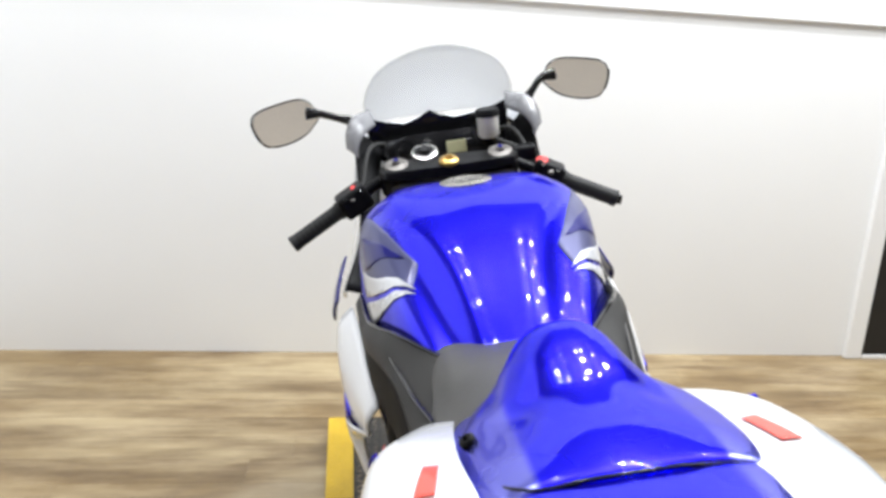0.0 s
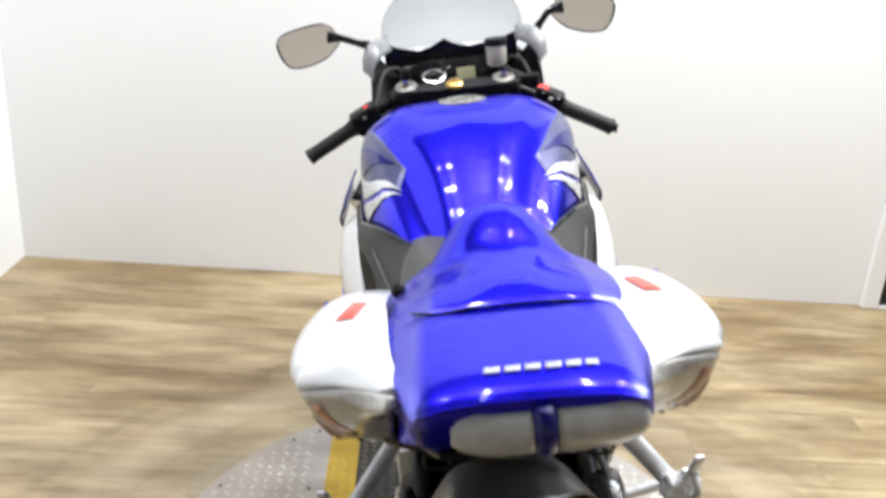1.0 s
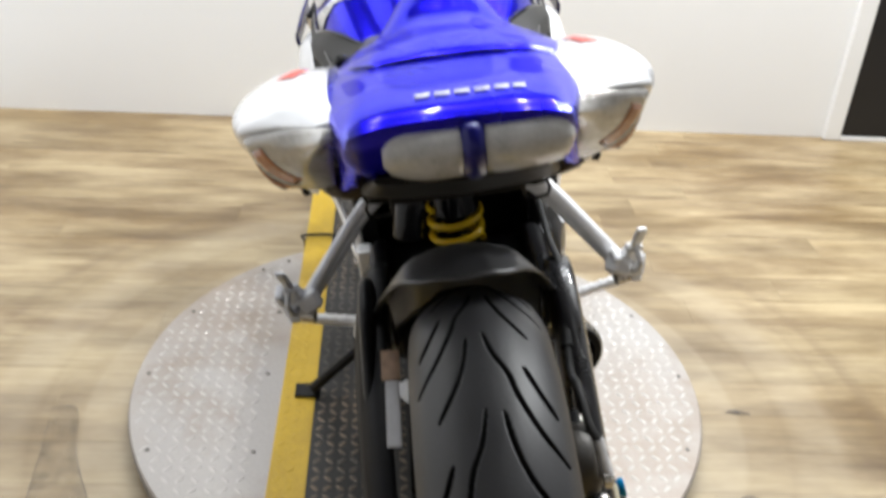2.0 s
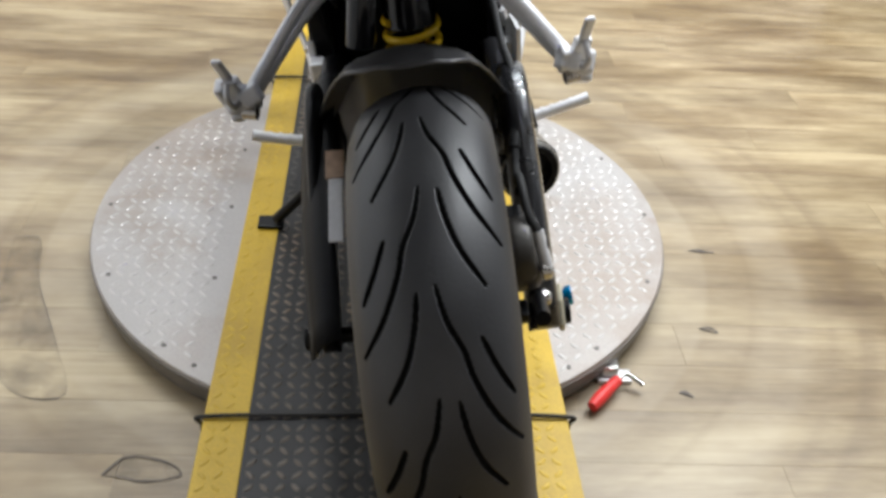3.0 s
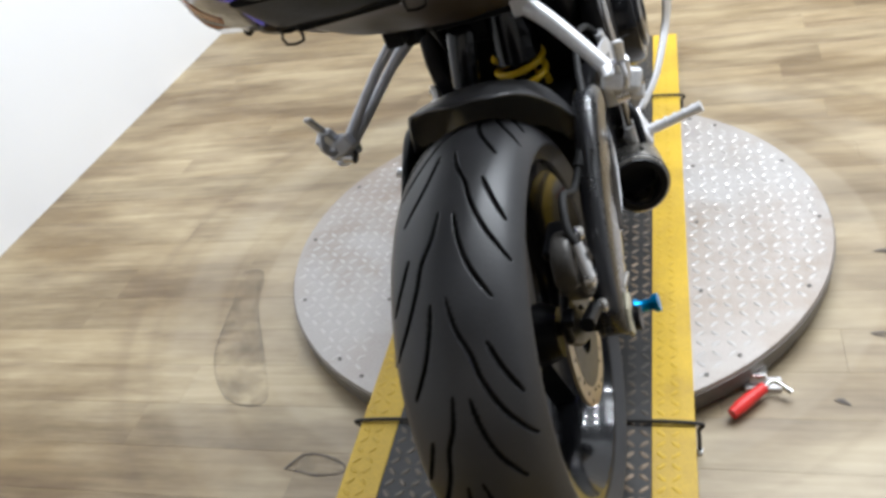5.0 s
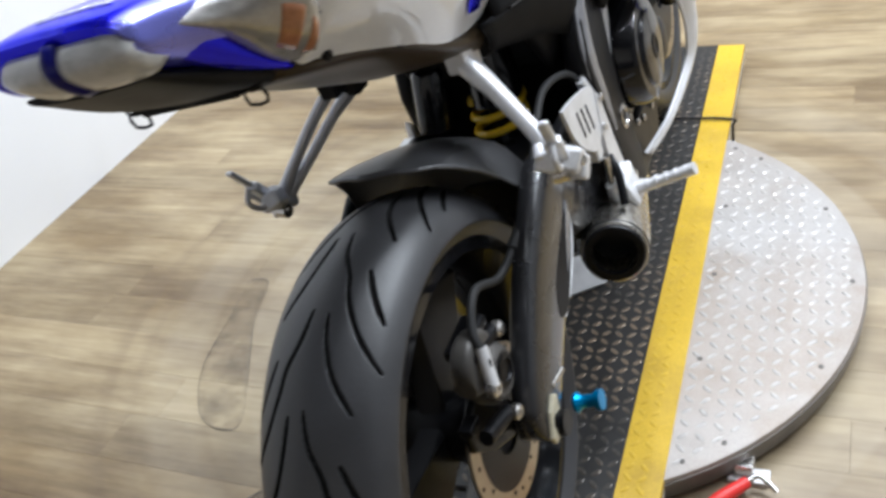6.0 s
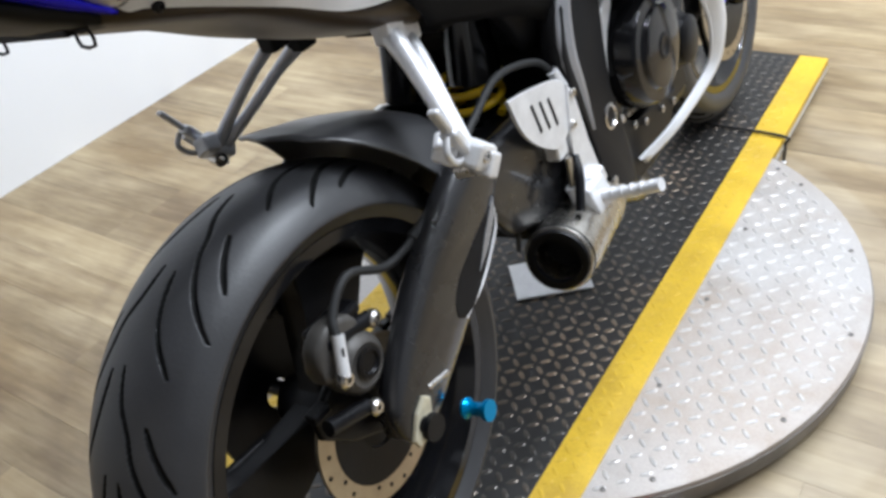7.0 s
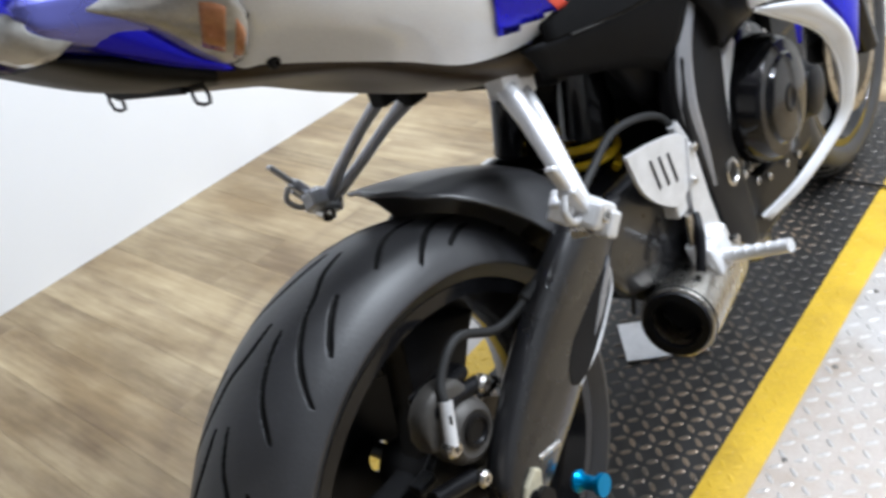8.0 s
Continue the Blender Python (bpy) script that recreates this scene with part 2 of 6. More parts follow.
nt.links.new(ctr.outputs["Value"], wr.inputs[0])
wn = grain_at(5, (1, 1, 1), 4)
wf = nt.nodes.new("ShaderNodeMath")
wf.operation = "MULTIPLY"
nt.links.new(wr.outputs[0], wf.inputs[0])
nt.links.new(wn, wf.inputs[1])
col = mixc(nt, col, (0.54, 0.47, 0.35), wf.outputs[0])
# brown rub marks further out
rm = nt.nodes.new("ShaderNodeValToRGB")
e = rm.color_ramp.elements
e[0].position, e[0].color = 0.0, (0, 0, 0, 1)
e[1].position, e[1].color = 1.0, (0, 0, 0, 1)
for pos, v in ((0.396, 0.0), (0.400, 0.30), (0.404, 0.02), (0.470, 0.0), (0.478, 0.32), (0.486, 0.06), (0.500, 0.03), (0.508, 0.50), (0.516, 0.38), (0.525, 0.0)):
    el = e.new(pos)
    el.color = (v, v, v, 1)
half = nt.nodes.new("ShaderNodeMath")
half.operation = "MULTIPLY"
half.inputs[1].default_value = 0.5
nt.links.new(ctr.outputs["Value"], half.inputs[0])
nt.links.new(half.outputs[0], rm.inputs[0])
wf2 = nt.nodes.new("ShaderNodeMath")
wf2.operation = "MULTIPLY"
nt.links.new(rm.outputs[0], wf2.inputs[0])
nt.links.new(grain_at(2.2, (1, 1, 1), 3), wf2.inputs[1])
col = mixc(nt, col, (0.13, 0.085, 0.05), wf2.outputs[0])
nt.links.new(col, p.inputs["Base Color"])
p.inputs["Roughness"].default_value = 0.40
p.inputs["Specular IOR Level"].default_value = 0.55
bump(nt, p, g2, 0.12, 0.001)
M["oak"] = m


def tread_paint(name, base, worn, amount, rough, metal, scale=7, dirt=(0.06, 0.05, 0.04), dirt_amount=0.4, spec=0.5):
    """Painted or bare tread plate with worn-through patches and dirt."""
    m, nt, p = tree_of(name)
    w1 = noise_node(nt, scale, 6, 0.65)
    w2 = noise_node(nt, scale * 0.35, 4)
    c = mixc(nt, base, worn, ramp(nt, w1, (0, 0, 0), (1, 1, 1), 1 - amount - 0.08, 1 - amount + 0.12))
    c = mixc(nt, c, dirt, ramp(nt, w2, (0, 0, 0), (dirt_amount,) * 3, 0.45, 0.75))
    f = noise_node(nt, 220, 3)
    c = mixc(nt, c, ramp(nt, f, (0.7, 0.7, 0.7), (1, 1, 1)), 0.5, "MULTIPLY")
    nt.links.new(c, p.inputs["Base Color"])
    p.inputs["Roughness"].default_value, p.inputs["Metallic"].default_value = rough, metal
    p.inputs["Specular IOR Level"].default_value = spec
    bump(nt, p, f, 0.25, 0.001)
    return m


M["tread_alu"] = tread_paint("aluminium_tread", (0.45, 0.425, 0.405), (0.35, 0.30, 0.255), 0.42, 0.58, 0.30, 5, (0.32, 0.235, 0.165), 0.65)
M["tread_lug"] = tread_paint("bright_tread_lugs", (0.55, 0.535, 0.515), (0.42, 0.37, 0.32), 0.42, 0.38, 0.60, 5, (0.38, 0.31, 0.25), 0.6)
M["tread_dark"] = tread_paint("grey_painted_tread", (0.026, 0.025, 0.024), (0.052, 0.042, 0.033), 0.34, 0.46, 0.1, 6, (0.014, 0.013, 0.011), 0.5, 0.35)
M["tread_yellow"] = tread_paint("yellow_painted_tread", (0.66, 0.43, 0.018), (0.52, 0.33, 0.025), 0.35, 0.50, 0.0, 9, (0.20, 0.12, 0.02), 0.55)
M["lug_dark"] = tread_paint("worn_tread_lugs", (0.070, 0.063, 0.055), (0.27, 0.20, 0.135), 0.46, 0.36, 0.5, 3)
m, nt, p = tree_of("faint_floor_stain")
p.inputs["Base Color"].default_value, p.inputs["Roughness"].default_value = (0.16, 0.13, 0.10, 1), 0.6
tr = nt.nodes.new("ShaderNodeBsdfTransparent")
mx = nt.nodes.new("ShaderNodeMixShader")
fa = ramp(nt, noise_node(nt, 16, 6), (0.0, 0.0, 0.0), (0.42, 0.42, 0.42), 0.38, 0.68)
nt.links.new(fa, mx.inputs[0])
nt.links.new(tr.outputs[0], mx.inputs[1])
nt.links.new(p.outputs[0], mx.inputs[2])
nt.links.new(mx.outputs[0], nt.nodes["Material Output"].inputs[0])
M["faint_stain"] = m

# ---- mesh helpers ----
def link(name, verts, faces, material, parent=None, label="", smooth=True):
    me = bpy.data.meshes.new(name)
    me.from_pydata([tuple(map(float, v)) for v in verts], [], faces)
    me.update()
    if smooth:
        me.polygons.foreach_set("use_smooth", [True] * len(me.polygons))
    if material is not None:
        me.materials.append(M[material] if isinstance(material, str) else material)
    ob = new(name, me)
    if parent is not None:
        ob.parent = parent
    if label:
        ob["label"] = label
    return ob


def part(name, bm, material, parent=None, label="", smooth=False):
    bmesh.ops.recalc_face_normals(bm, faces=bm.faces)
    me = bpy.data.meshes.new(name)
    bm.to_mesh(me)
    bm.free()
    if smooth:
        me.polygons.foreach_set("use_smooth", [True] * len(me.polygons))
    me.materials.append(M[material])
    ob = new(name, me)
    if parent is not None:
        ob.parent = parent
    if label:
        ob["label"] = label
    return ob


def sharp(ob, angle=35):
    ob.data.set_sharp_from_angle(angle=radians(angle))
    return ob


def thick(ob, t, offset=-1):
    md = ob.modifiers.new("thickness", "SOLIDIFY")
    md.thickness, md.offset = t, offset
    return ob


def box_bm(lo, hi, bevel=0.0, seg=2):
    bm = bmesh.new()
    bmesh.ops.create_cube(bm, size=1)
    for v in bm.verts:
        v.co = Vector([l + (c + 0.5) * (h - l) for c, l, h in zip(v.co, lo, hi)])
    if bevel:
        bmesh.ops.bevel(bm, geom=bm.edges[:], offset=bevel, segments=seg, affect="EDGES", profile=0.5)
    return bm


def box(name, lo, hi, material, parent=None, bevel=0.004, label="", m=None):
    bm = box_bm(lo, hi, bevel)
    if m is not None:
        bmesh.ops.transform(bm, matrix=m, verts=bm.verts)
    return part(name, bm, material, parent, label)


def spline(pts, n):
    """Catmull-Rom through pts, n steps a span."""
    P = np.array(pts, float)
    Q = np.vstack([2 * P[0] - P[1], P, 2 * P[-1] - P[-2]])
    out = []
    for i in range(1, len(Q) - 2):
        for k in range(n):
            t = k / n
            a, b, c, d = Q[i - 1], Q[i], Q[i + 1], Q[i + 2]
            out.append(0.5 * (2 * b + (c - a) * t + (2 * a - 5 * b + 4 * c - d) * t * t + (3 * b - a - 3 * c + d) * t ** 3))
    out.append(P[-1])
    return np.array(out)


def grid_faces(nu, nv, close_v=False, close_u=False):
    f = []
    for i in range(nu if close_u else nu - 1):
        for j in range(nv if close_v else nv - 1):
            a, b = i * nv + j, i * nv + (j + 1) % nv
            c, d = ((i + 1) % nu) * nv + (j + 1) % nv, ((i + 1) % nu) * nv + j
            f.append((a, b, c, d))
    return f


def tube(name, pts, radius, material, parent=None, n=12, steps=6, label="", caps=True):
    """A round bar along a smooth line; radius may be one for each point."""
    P = spline(pts, steps) if len(pts) > 2 else np.array(pts, float)
    r = np.full(len(P), radius, float) if np.isscalar(radius) else np.interp(np.linspace(0, 1, len(P)), np.linspace(0, 1, len(radius)), radius)
    up, verts = Vector((0.13, 0.31, 0.94)), []
    for i, q in enumerate(P):
        d = Vector(P[min(i + 1, len(P) - 1)] - P[max(i - 1, 0)]).normalized()
        a = d.cross(up).normalized()
        b = d.cross(a)
        up = -b if b.dot(up) < 0 else b
        up = up.normalized()
        for k in range(n):
            th = 2 * math.pi * k / n
            verts.append(Vector(q) + float(r[i]) * (math.cos(th) * a + math.sin(th) * up))
    faces = grid_faces(len(P), n, close_v=True)
    if caps:
        faces += [tuple(range(n - 1, -1, -1)), tuple(range((len(P) - 1) * n, len(P) * n))]
    return sharp(link(name, verts, faces, material, parent, label), 50)


def lathe(name, profile, centre, axis, material, parent=None, n=32, label="", closed=False):
    """profile: (along the axis, radius) pairs, turned round the axis through centre."""
    ax = Vector(axis).normalized()
    a = ax.orthogonal().normalized()
    b = ax.cross(a)
    verts = []
    for h, r in profile:
        for k in range(n):
            th = 2 * math.pi * k / n
            verts.append(Vector(centre) + h * ax + max(r, 1e-5) * (math.cos(th) * a + math.sin(th) * b))
    faces = [tuple(reversed(f)) for f in grid_faces(len(profile), n, close_v=True, close_u=closed)]
    if not closed:
        faces += [tuple(range(n)), tuple(range(len(profile) * n - 1, (len(profile) - 1) * n - 1, -1))]
    return sharp(link(name, verts, faces, material, parent, label), 40)


def plate(name, outline, x0, x1, material, parent=None, bevel=0.003, label="", axis="x", m=None, seg=2):
    """A flat shape with bevelled rims: outline in (y, z) for axis x, in (x, y) for axis z, in (x, z) for axis y."""
    bm = bmesh.new()
    put = {"x": lambda a, b, h: (h, a, b), "z": lambda a, b, h: (a, b, h), "y": lambda a, b, h: (a, h, b)}[axis]
    lo = [bm.verts.new(put(a, b, x0)) for a, b in outline]
    hi = [bm.verts.new(put(a, b, x1)) for a, b in outline]
    bm.faces.new(lo)
    bm.faces.new(hi)
    n = len(outline)
    rim = []
    for i in range(n):
        bm.faces.new((lo[i], lo[(i + 1) % n], hi[(i + 1) % n], hi[i]))
    for v in (lo, hi):
        rim += [bm.edges.get((v[i], v[(i + 1) % n])) for i in range(n)]
    if bevel:
        bmesh.ops.bevel(bm, geom=rim, offset=bevel, segments=seg, affect="EDGES", profile=0.5)
    if m is not None:
        bmesh.ops.transform(bm, matrix=m, verts=bm.verts)
    ob = part(name, bm, material, parent, label, smooth=seg > 2)
    return sharp(ob, 45) if seg > 2 else ob


class Body:
    """A skin through stations (y, half profile of (x, z) from the top down); u runs along y, v across, -1 to 1."""

    def __init__(self, stations, nu=5, nv=5):
        rows = []
        for y, prof in stations:
            q = spline(prof, nv)
            rows.append(np.column_stack([q[:, 0], np.full(len(q), y), q[:, 1]]))
        R = np.array(rows)
        k = R.shape[1]
        self.grid = np.array([spline(R[:, j], nu) for j in range(k)]).transpose(1, 0, 2)

    def at(self, u, v):
        g = self.grid
        a = np.clip(u, 0, 1) * (g.shape[0] - 1)
        b = min(abs(v), 1) * (g.shape[1] - 1)
        i, j = min(int(a), g.shape[0] - 2), min(int(b), g.shape[1] - 2)
        s, t = a - i, b - j
        p = (g[i, j] * (1 - s) + g[i + 1, j] * s) * (1 - t) + (g[i, j + 1] * (1 - s) + g[i + 1, j + 1] * s) * t
        return p * np.array([-1 if v < 0 else 1, 1, 1])

    def normal(self, u, v):
        e = 0.02
        w = v if abs(v) > e else e
        du = self.at(min(u + e, 1), w) - self.at(max(u - e, 0), w)
        dv = self.at(u, min(w + e, 1)) - self.at(u, max(w - e, -1))
        n = np.cross(du, dv)
        n = n / (np.linalg.norm(n) + 1e-9)
        return -n if n[2] < -0.2 or (abs(n[2]) <= 0.6 and n[0] * v < 0) else n

    def skin(self, name, material, parent, closed=True, label="", half=0, wall=0.003):
        g = self.grid
        nu, k = g.shape[:2]
        if half:
            ring = g * np.array([half, 1, 1])
        else:
            ring = np.concatenate([(g * np.array([-1, 1, 1]))[:, ::-1], g[:, 1:]], axis=1)
        n = ring.shape[1]
        verts = ring.reshape(-1, 3)
        faces = grid_faces(nu, n, close_v=closed)
        if half < 0:
            faces = [tuple(reversed(f)) for f in faces]
        if closed:
            faces += [tuple(range(n - 1, -1, -1)), tuple(range((nu - 1) * n, nu * n))]
        ob = link(name, verts, faces, material, parent, label)
        bm = bmesh.new()
        bm.from_mesh(ob.data)
        bmesh.ops.remove_doubles(bm, verts=bm.verts, dist=1e-5)
        bmesh.ops.recalc_face_normals(bm, faces=bm.faces)
        bm.to_mesh(ob.data)
        bm.free()
        sharp(ob, 55)
        if not closed:
            thick(ob, wall, 0)
        return ob

    def near(self, q, u, v):
        """The (u, v) close to the given one whose place on the skin lies nearest to q."""
        s = -1 if v < 0 else 1
        for step in (0.10, 0.04, 0.015, 0.005):
            for _ in range(3):
                best = min(((u + du * step, v + dv * step) for du in (-1, 0, 1) for dv in (-1, 0, 1)), key=lambda w: np.sum((self.at(min(max(w[0], 0), 1), s * min(max(s * w[1], 0.01), 1)) - q) ** 2))
                if best == (u, v):
                    break
                u, v = min(max(best[0], 0), 1), s * min(max(s * best[1], 0.01), 1)
        return u, v

    def decal(self, name, corners, material, parent, lift=0.0012, n=10, label="", straight=False):
        """A thin film on the skin between four (u, v) corners; straight: with straight edges in space."""
        (a, b, c, d) = [np.array(q, float) for q in corners]
        P = [self.at(*q) for q in (a, b, c, d)]
        verts = []
        for i in range(n + 1):
            for j in range(n + 1):
                s, t = i / n, j / n
                u, v = (a * (1 - s) + b * s) * (1 - t) + (d * (1 - s) + c * s) * t
                if straight:
                    u, v = self.near((P[0] * (1 - s) + P[1] * s) * (1 - t) + (P[3] * (1 - s) + P[2] * s) * t, u, v)
                verts.append(self.at(u, v) + lift * self.normal(u, v))
        ob = link(name, verts, grid_faces(n + 1, n + 1), material, parent, label)
        return thick(ob, 0.0005, 0)


def ruled(name, A, B, material, parent=None, n=10, steps=5, bulge=None, wall=0.004, label="", bulge_dir=(1, 0, 0)):
    """A curved panel between two edge lines, bowed outwards by bulge."""
    a, b = spline(A, steps), spline(B, steps)
    k = len(a)
    verts = []
    for j in range(n + 1):
        t = j / n
        for i in range(k):
            q = a[i] * (1 - t) + b[i] * t
            if bulge:
                q = q + np.array(bulge_dir) * bulge * math.sin(math.pi * t)
            verts.append(q)
    ob = link(name, verts, grid_faces(n + 1, k), material, parent, label)
    return thick(ob, wall, 0)


def thing(name, label, category, m=None, group="", kind=""):
    ob = new(name)
    ob.empty_display_size = 0.1
    if m is not None:
        ob.matrix_world = m
    return tagged(ob, label, category, group, kind)


def mirrored(pts):
    return [(-x, y, z) for x, y, z in pts]


# ---- the room ----
WEST, NORTH, EAST, SOUTH = -1.589, 2.190, 3.2, -3.6
ROOM = Matrix.Translation((WEST, NORTH, 0)) @ pose(0, 0, 0, 0, 0, -0.9) @ Matrix.Translation((-WEST, -NORTH, 0))
T = 0.12
WHITE = 2.1
tagged(box("wall_north", (WEST - T, NORTH, 0), (EAST + T, NORTH + T, WHITE), "wall", bevel=0), "plain white painted studio wall", "wall", kind="structure")
tagged(box("wall_north_upper", (WEST - T, NORTH, WHITE), (EAST + T, NORTH + T, CEIL), "wall_black", bevel=0), "plain dark wall above the white studio wall", "wall", kind="structure")
tagged(box("wall_west", (WEST - T, SOUTH - T, 0), (WEST, NORTH, WHITE), "wall", bevel=0), "plain white painted side wall", "wall", kind="structure")
tagged(box("wall_west_upper", (WEST - T, SOUTH - T, WHITE), (WEST, NORTH, CEIL), "wall_black", bevel=0), "plain dark wall above the white side wall", "wall", kind="structure")
tagged(box("wall_east", (EAST, SOUTH - T, 0), (EAST + T, NORTH, CEIL), "wall_dark", bevel=0), "plain grey painted side wall", "wall", kind="structure")
tagged(box("wall_south", (WEST, SOUTH - T, 0.9), (EAST, SOUTH, CEIL), "wall_grey", bevel=0), "plain tan painted wall", "wall", kind="structure")
# Out of view: a dark band added to cut bounce light on the rear tyre.
tagged(box("wall_south_absorber", (WEST, SOUTH - T, 0), (EAST, SOUTH, 0.9), "wall_black", bevel=0), "unseen dark lower wall, added to keep bounce light off the tyre", "wall", kind="structure")
tagged(box("ceiling", (WEST - T, SOUTH - T, CEIL), (EAST + T, NORTH + T, CEIL + 0.1), "ceiling", bevel=0), "dark studio ceiling with recessed lamps", "ceiling", kind="structure")
tagged(box("trim", (WEST + 0.01, NORTH - 0.012, 1.214), (EAST - 0.01, NORTH - 0.0005, 1.230), "wall", bevel=0.004, m=Matrix.Translation((1.0, 0, 1.222)) @ pose(0, 0, 0, 0, 1.7, 0) @ Matrix.Translation((-1.0, 0, -1.222))), "thin white horizontal wall moulding", "trim", kind="structure")
tagged(box("trim", (1.575, NORTH - 0.03, 0.0), (1.638, NORTH - 0.0005, 2.08), "wall", bevel=0.004), "white upright trim beside the black panel", "trim", kind="structure")
panel = thing("black_curtain", "tall black panel standing in front of the white wall", "panel", ROOM)
box("panel_sheet", (1.640, NORTH - 0.028, 0.018), (2.75, NORTH - 0.004, 2.08), "black_panel", panel, 0.003)
box("bottom_rail", (1.640, NORTH - 0.03, 0.0), (2.75, NORTH - 0.003, 0.016), "wall", panel, 0.002, "white bottom rail")

for ob in [o for o in scene.objects if o.get("kind") == "structure"]:
    ob.matrix_world = ROOM

for lx, ly, watts in DOWNLIGHTS:
    dl = thing("downlight", "round white recessed ceiling lamp, lit", "ceiling lamp", pose(lx, ly, CEIL), group="ceiling lamps")
    lathe("ring", [(-0.012, 0.042), (-0.012, 0.055), (0, 0.06), (-0.001, 0.042)], (0, 0, 0), (0, 0, 1), "white", dl, 28, closed=True)
    lathe("diffuser", [(-0.006, 0.0), (-0.006, 0.041), (-0.003, 0.041)], (0, 0, 0), (0, 0, 1), "diffuser", dl, 28)

# ---- turntable ----
DISC_X, DISC_Y, DISC_R, TOP, TURN = -0.0145, 0.551, 0.602, 0.064, 0.58
table = thing("turntable", "round aluminium tread-plate turntable on the wooden floor", "turntable", pose(DISC_X, DISC_Y, 0, 0, 0, TURN))
lathe("drum", [(0.006, 0.0), (0.006, DISC_R - 0.012), (0.020, DISC_R - 0.010), (0.022, DISC_R - 0.004), (TOP - 0.006, DISC_R), (TOP - 0.001, DISC_R - 0.002), (TOP, DISC_R - 0.005), (TOP, 0.0)], (0, 0, 0), (0, 0, 1), "tread_alu", table, 96)
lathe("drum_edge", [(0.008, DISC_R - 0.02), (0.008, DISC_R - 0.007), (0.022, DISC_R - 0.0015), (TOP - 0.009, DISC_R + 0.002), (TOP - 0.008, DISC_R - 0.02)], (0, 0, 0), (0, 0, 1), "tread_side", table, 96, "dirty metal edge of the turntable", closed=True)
lathe("base_ring", [(0.0, 0.0), (0.0, DISC_R - 0.03), (0.006, DISC_R - 0.03), (0.006, 0.0)], (0, 0, 0), (0, 0, 1), "dark_plastic", table, 64, "dark ring under the drum")


def lugs(cells, z, material, parent, y0, y1, length=0.024, width=0.0075, height=0.0011, label=""):
    """Raised tread lozenges at (x, y, angle) cells: those between y0 and y1 singly, the rest as one mesh."""
    shape = [(-1, 0), (-0.45, -1), (0.45, -1), (1, 0), (0.45, 1), (-0.45, 1)]
    base = [(p * length / 2 * sc, w * width / 2 * sc, zz) for zz, sc in ((0, 1.0), (height, 0.62)) for p, w in shape]
    skin = [tuple(range(6, 12))] + [(i, (i + 1) % 6, 6 + (i + 1) % 6, 6 + i) for i in range(6)]
    verts, faces, me, count = [], [], None, 0
    for cx, cy, an in cells:
        if y0 <= cy <= y1 and count < 300:
            if me is None:
                ob = link("tread_lozenge", base, skin, material, parent, label, smooth=False)
                me = ob.data
            else:
                ob = new("tread_lozenge", me)
                ob.parent = parent
            ob.matrix_basis = pose(cx, cy, z, 0, 0, math.degrees(an))
            count += 1
            continue
        co, si = math.cos(an), math.sin(an)
        b = len(verts)
        verts += [(cx + px * co - py * si, cy + px * si + py * co, z + pz) for px, py, pz in base]
        faces += [tuple(b + k for k in f) for f in skin]
    ob = link("tread_pattern", verts, faces, material, parent, label, smooth=False)
    ob["kind"] = "stuff"


def tread_cells(x0, x1, y0, y1, pitch, keep=None, turn=0.0):
    out = []
    nx, ny = int((x1 - x0) / pitch), int((y1 - y0) / pitch)
    for i in range(nx + 1):
        for j in range(ny + 1):
            x, y = x0 + (i + 0.5) * pitch, y0 + (j + 0.5) * pitch
            if x > x1 - pitch * 0.3 or y > y1 - pitch * 0.3:
                continue
            if keep and not keep(x, y):
                continue
            out.append((x, y, turn + (math.pi / 4 if (i + j) % 2 else -math.pi / 4)))
    return out


lugs(tread_cells(-0.63, 0.63, -0.63, 0.63, 0.0275, lambda x, y: math.hypot(x, y) < DISC_R - 0.02 and abs(x) > 0.315), TOP, "tread_lug", table, -0.55, 0.02, label="raised tread lozenge")
bolt_spots = [(sx * 0.326, dy) for sx in (-1, 1) for dy in (-0.478, -0.241, 0.0, 0.236, 0.474)]
bolt_spots += [(sx * 0.577 * math.cos(radians(a)), 0.577 * math.sin(radians(a))) for sx in (-1, 1) for a in (-48, -24, 0, 24, 48)]
bolt_mesh = None
for bx, by in bolt_spots:
    if bolt_mesh is None:
        b = lathe("bolt", [(0, 0.0), (0, 0.0048), (0.0015, 0.0044), (0.002, 0.003), (0.001, 0.002), (0.001, 0.0)], (0, 0, 0), (0, 0, 1), "bolt_grey", table, 10)
        bolt_mesh = b.data
    else:
        b = new("bolt", bolt_mesh)
        b.parent = table
    b.matrix_basis = pose(bx, by, TOP + 0.0002)

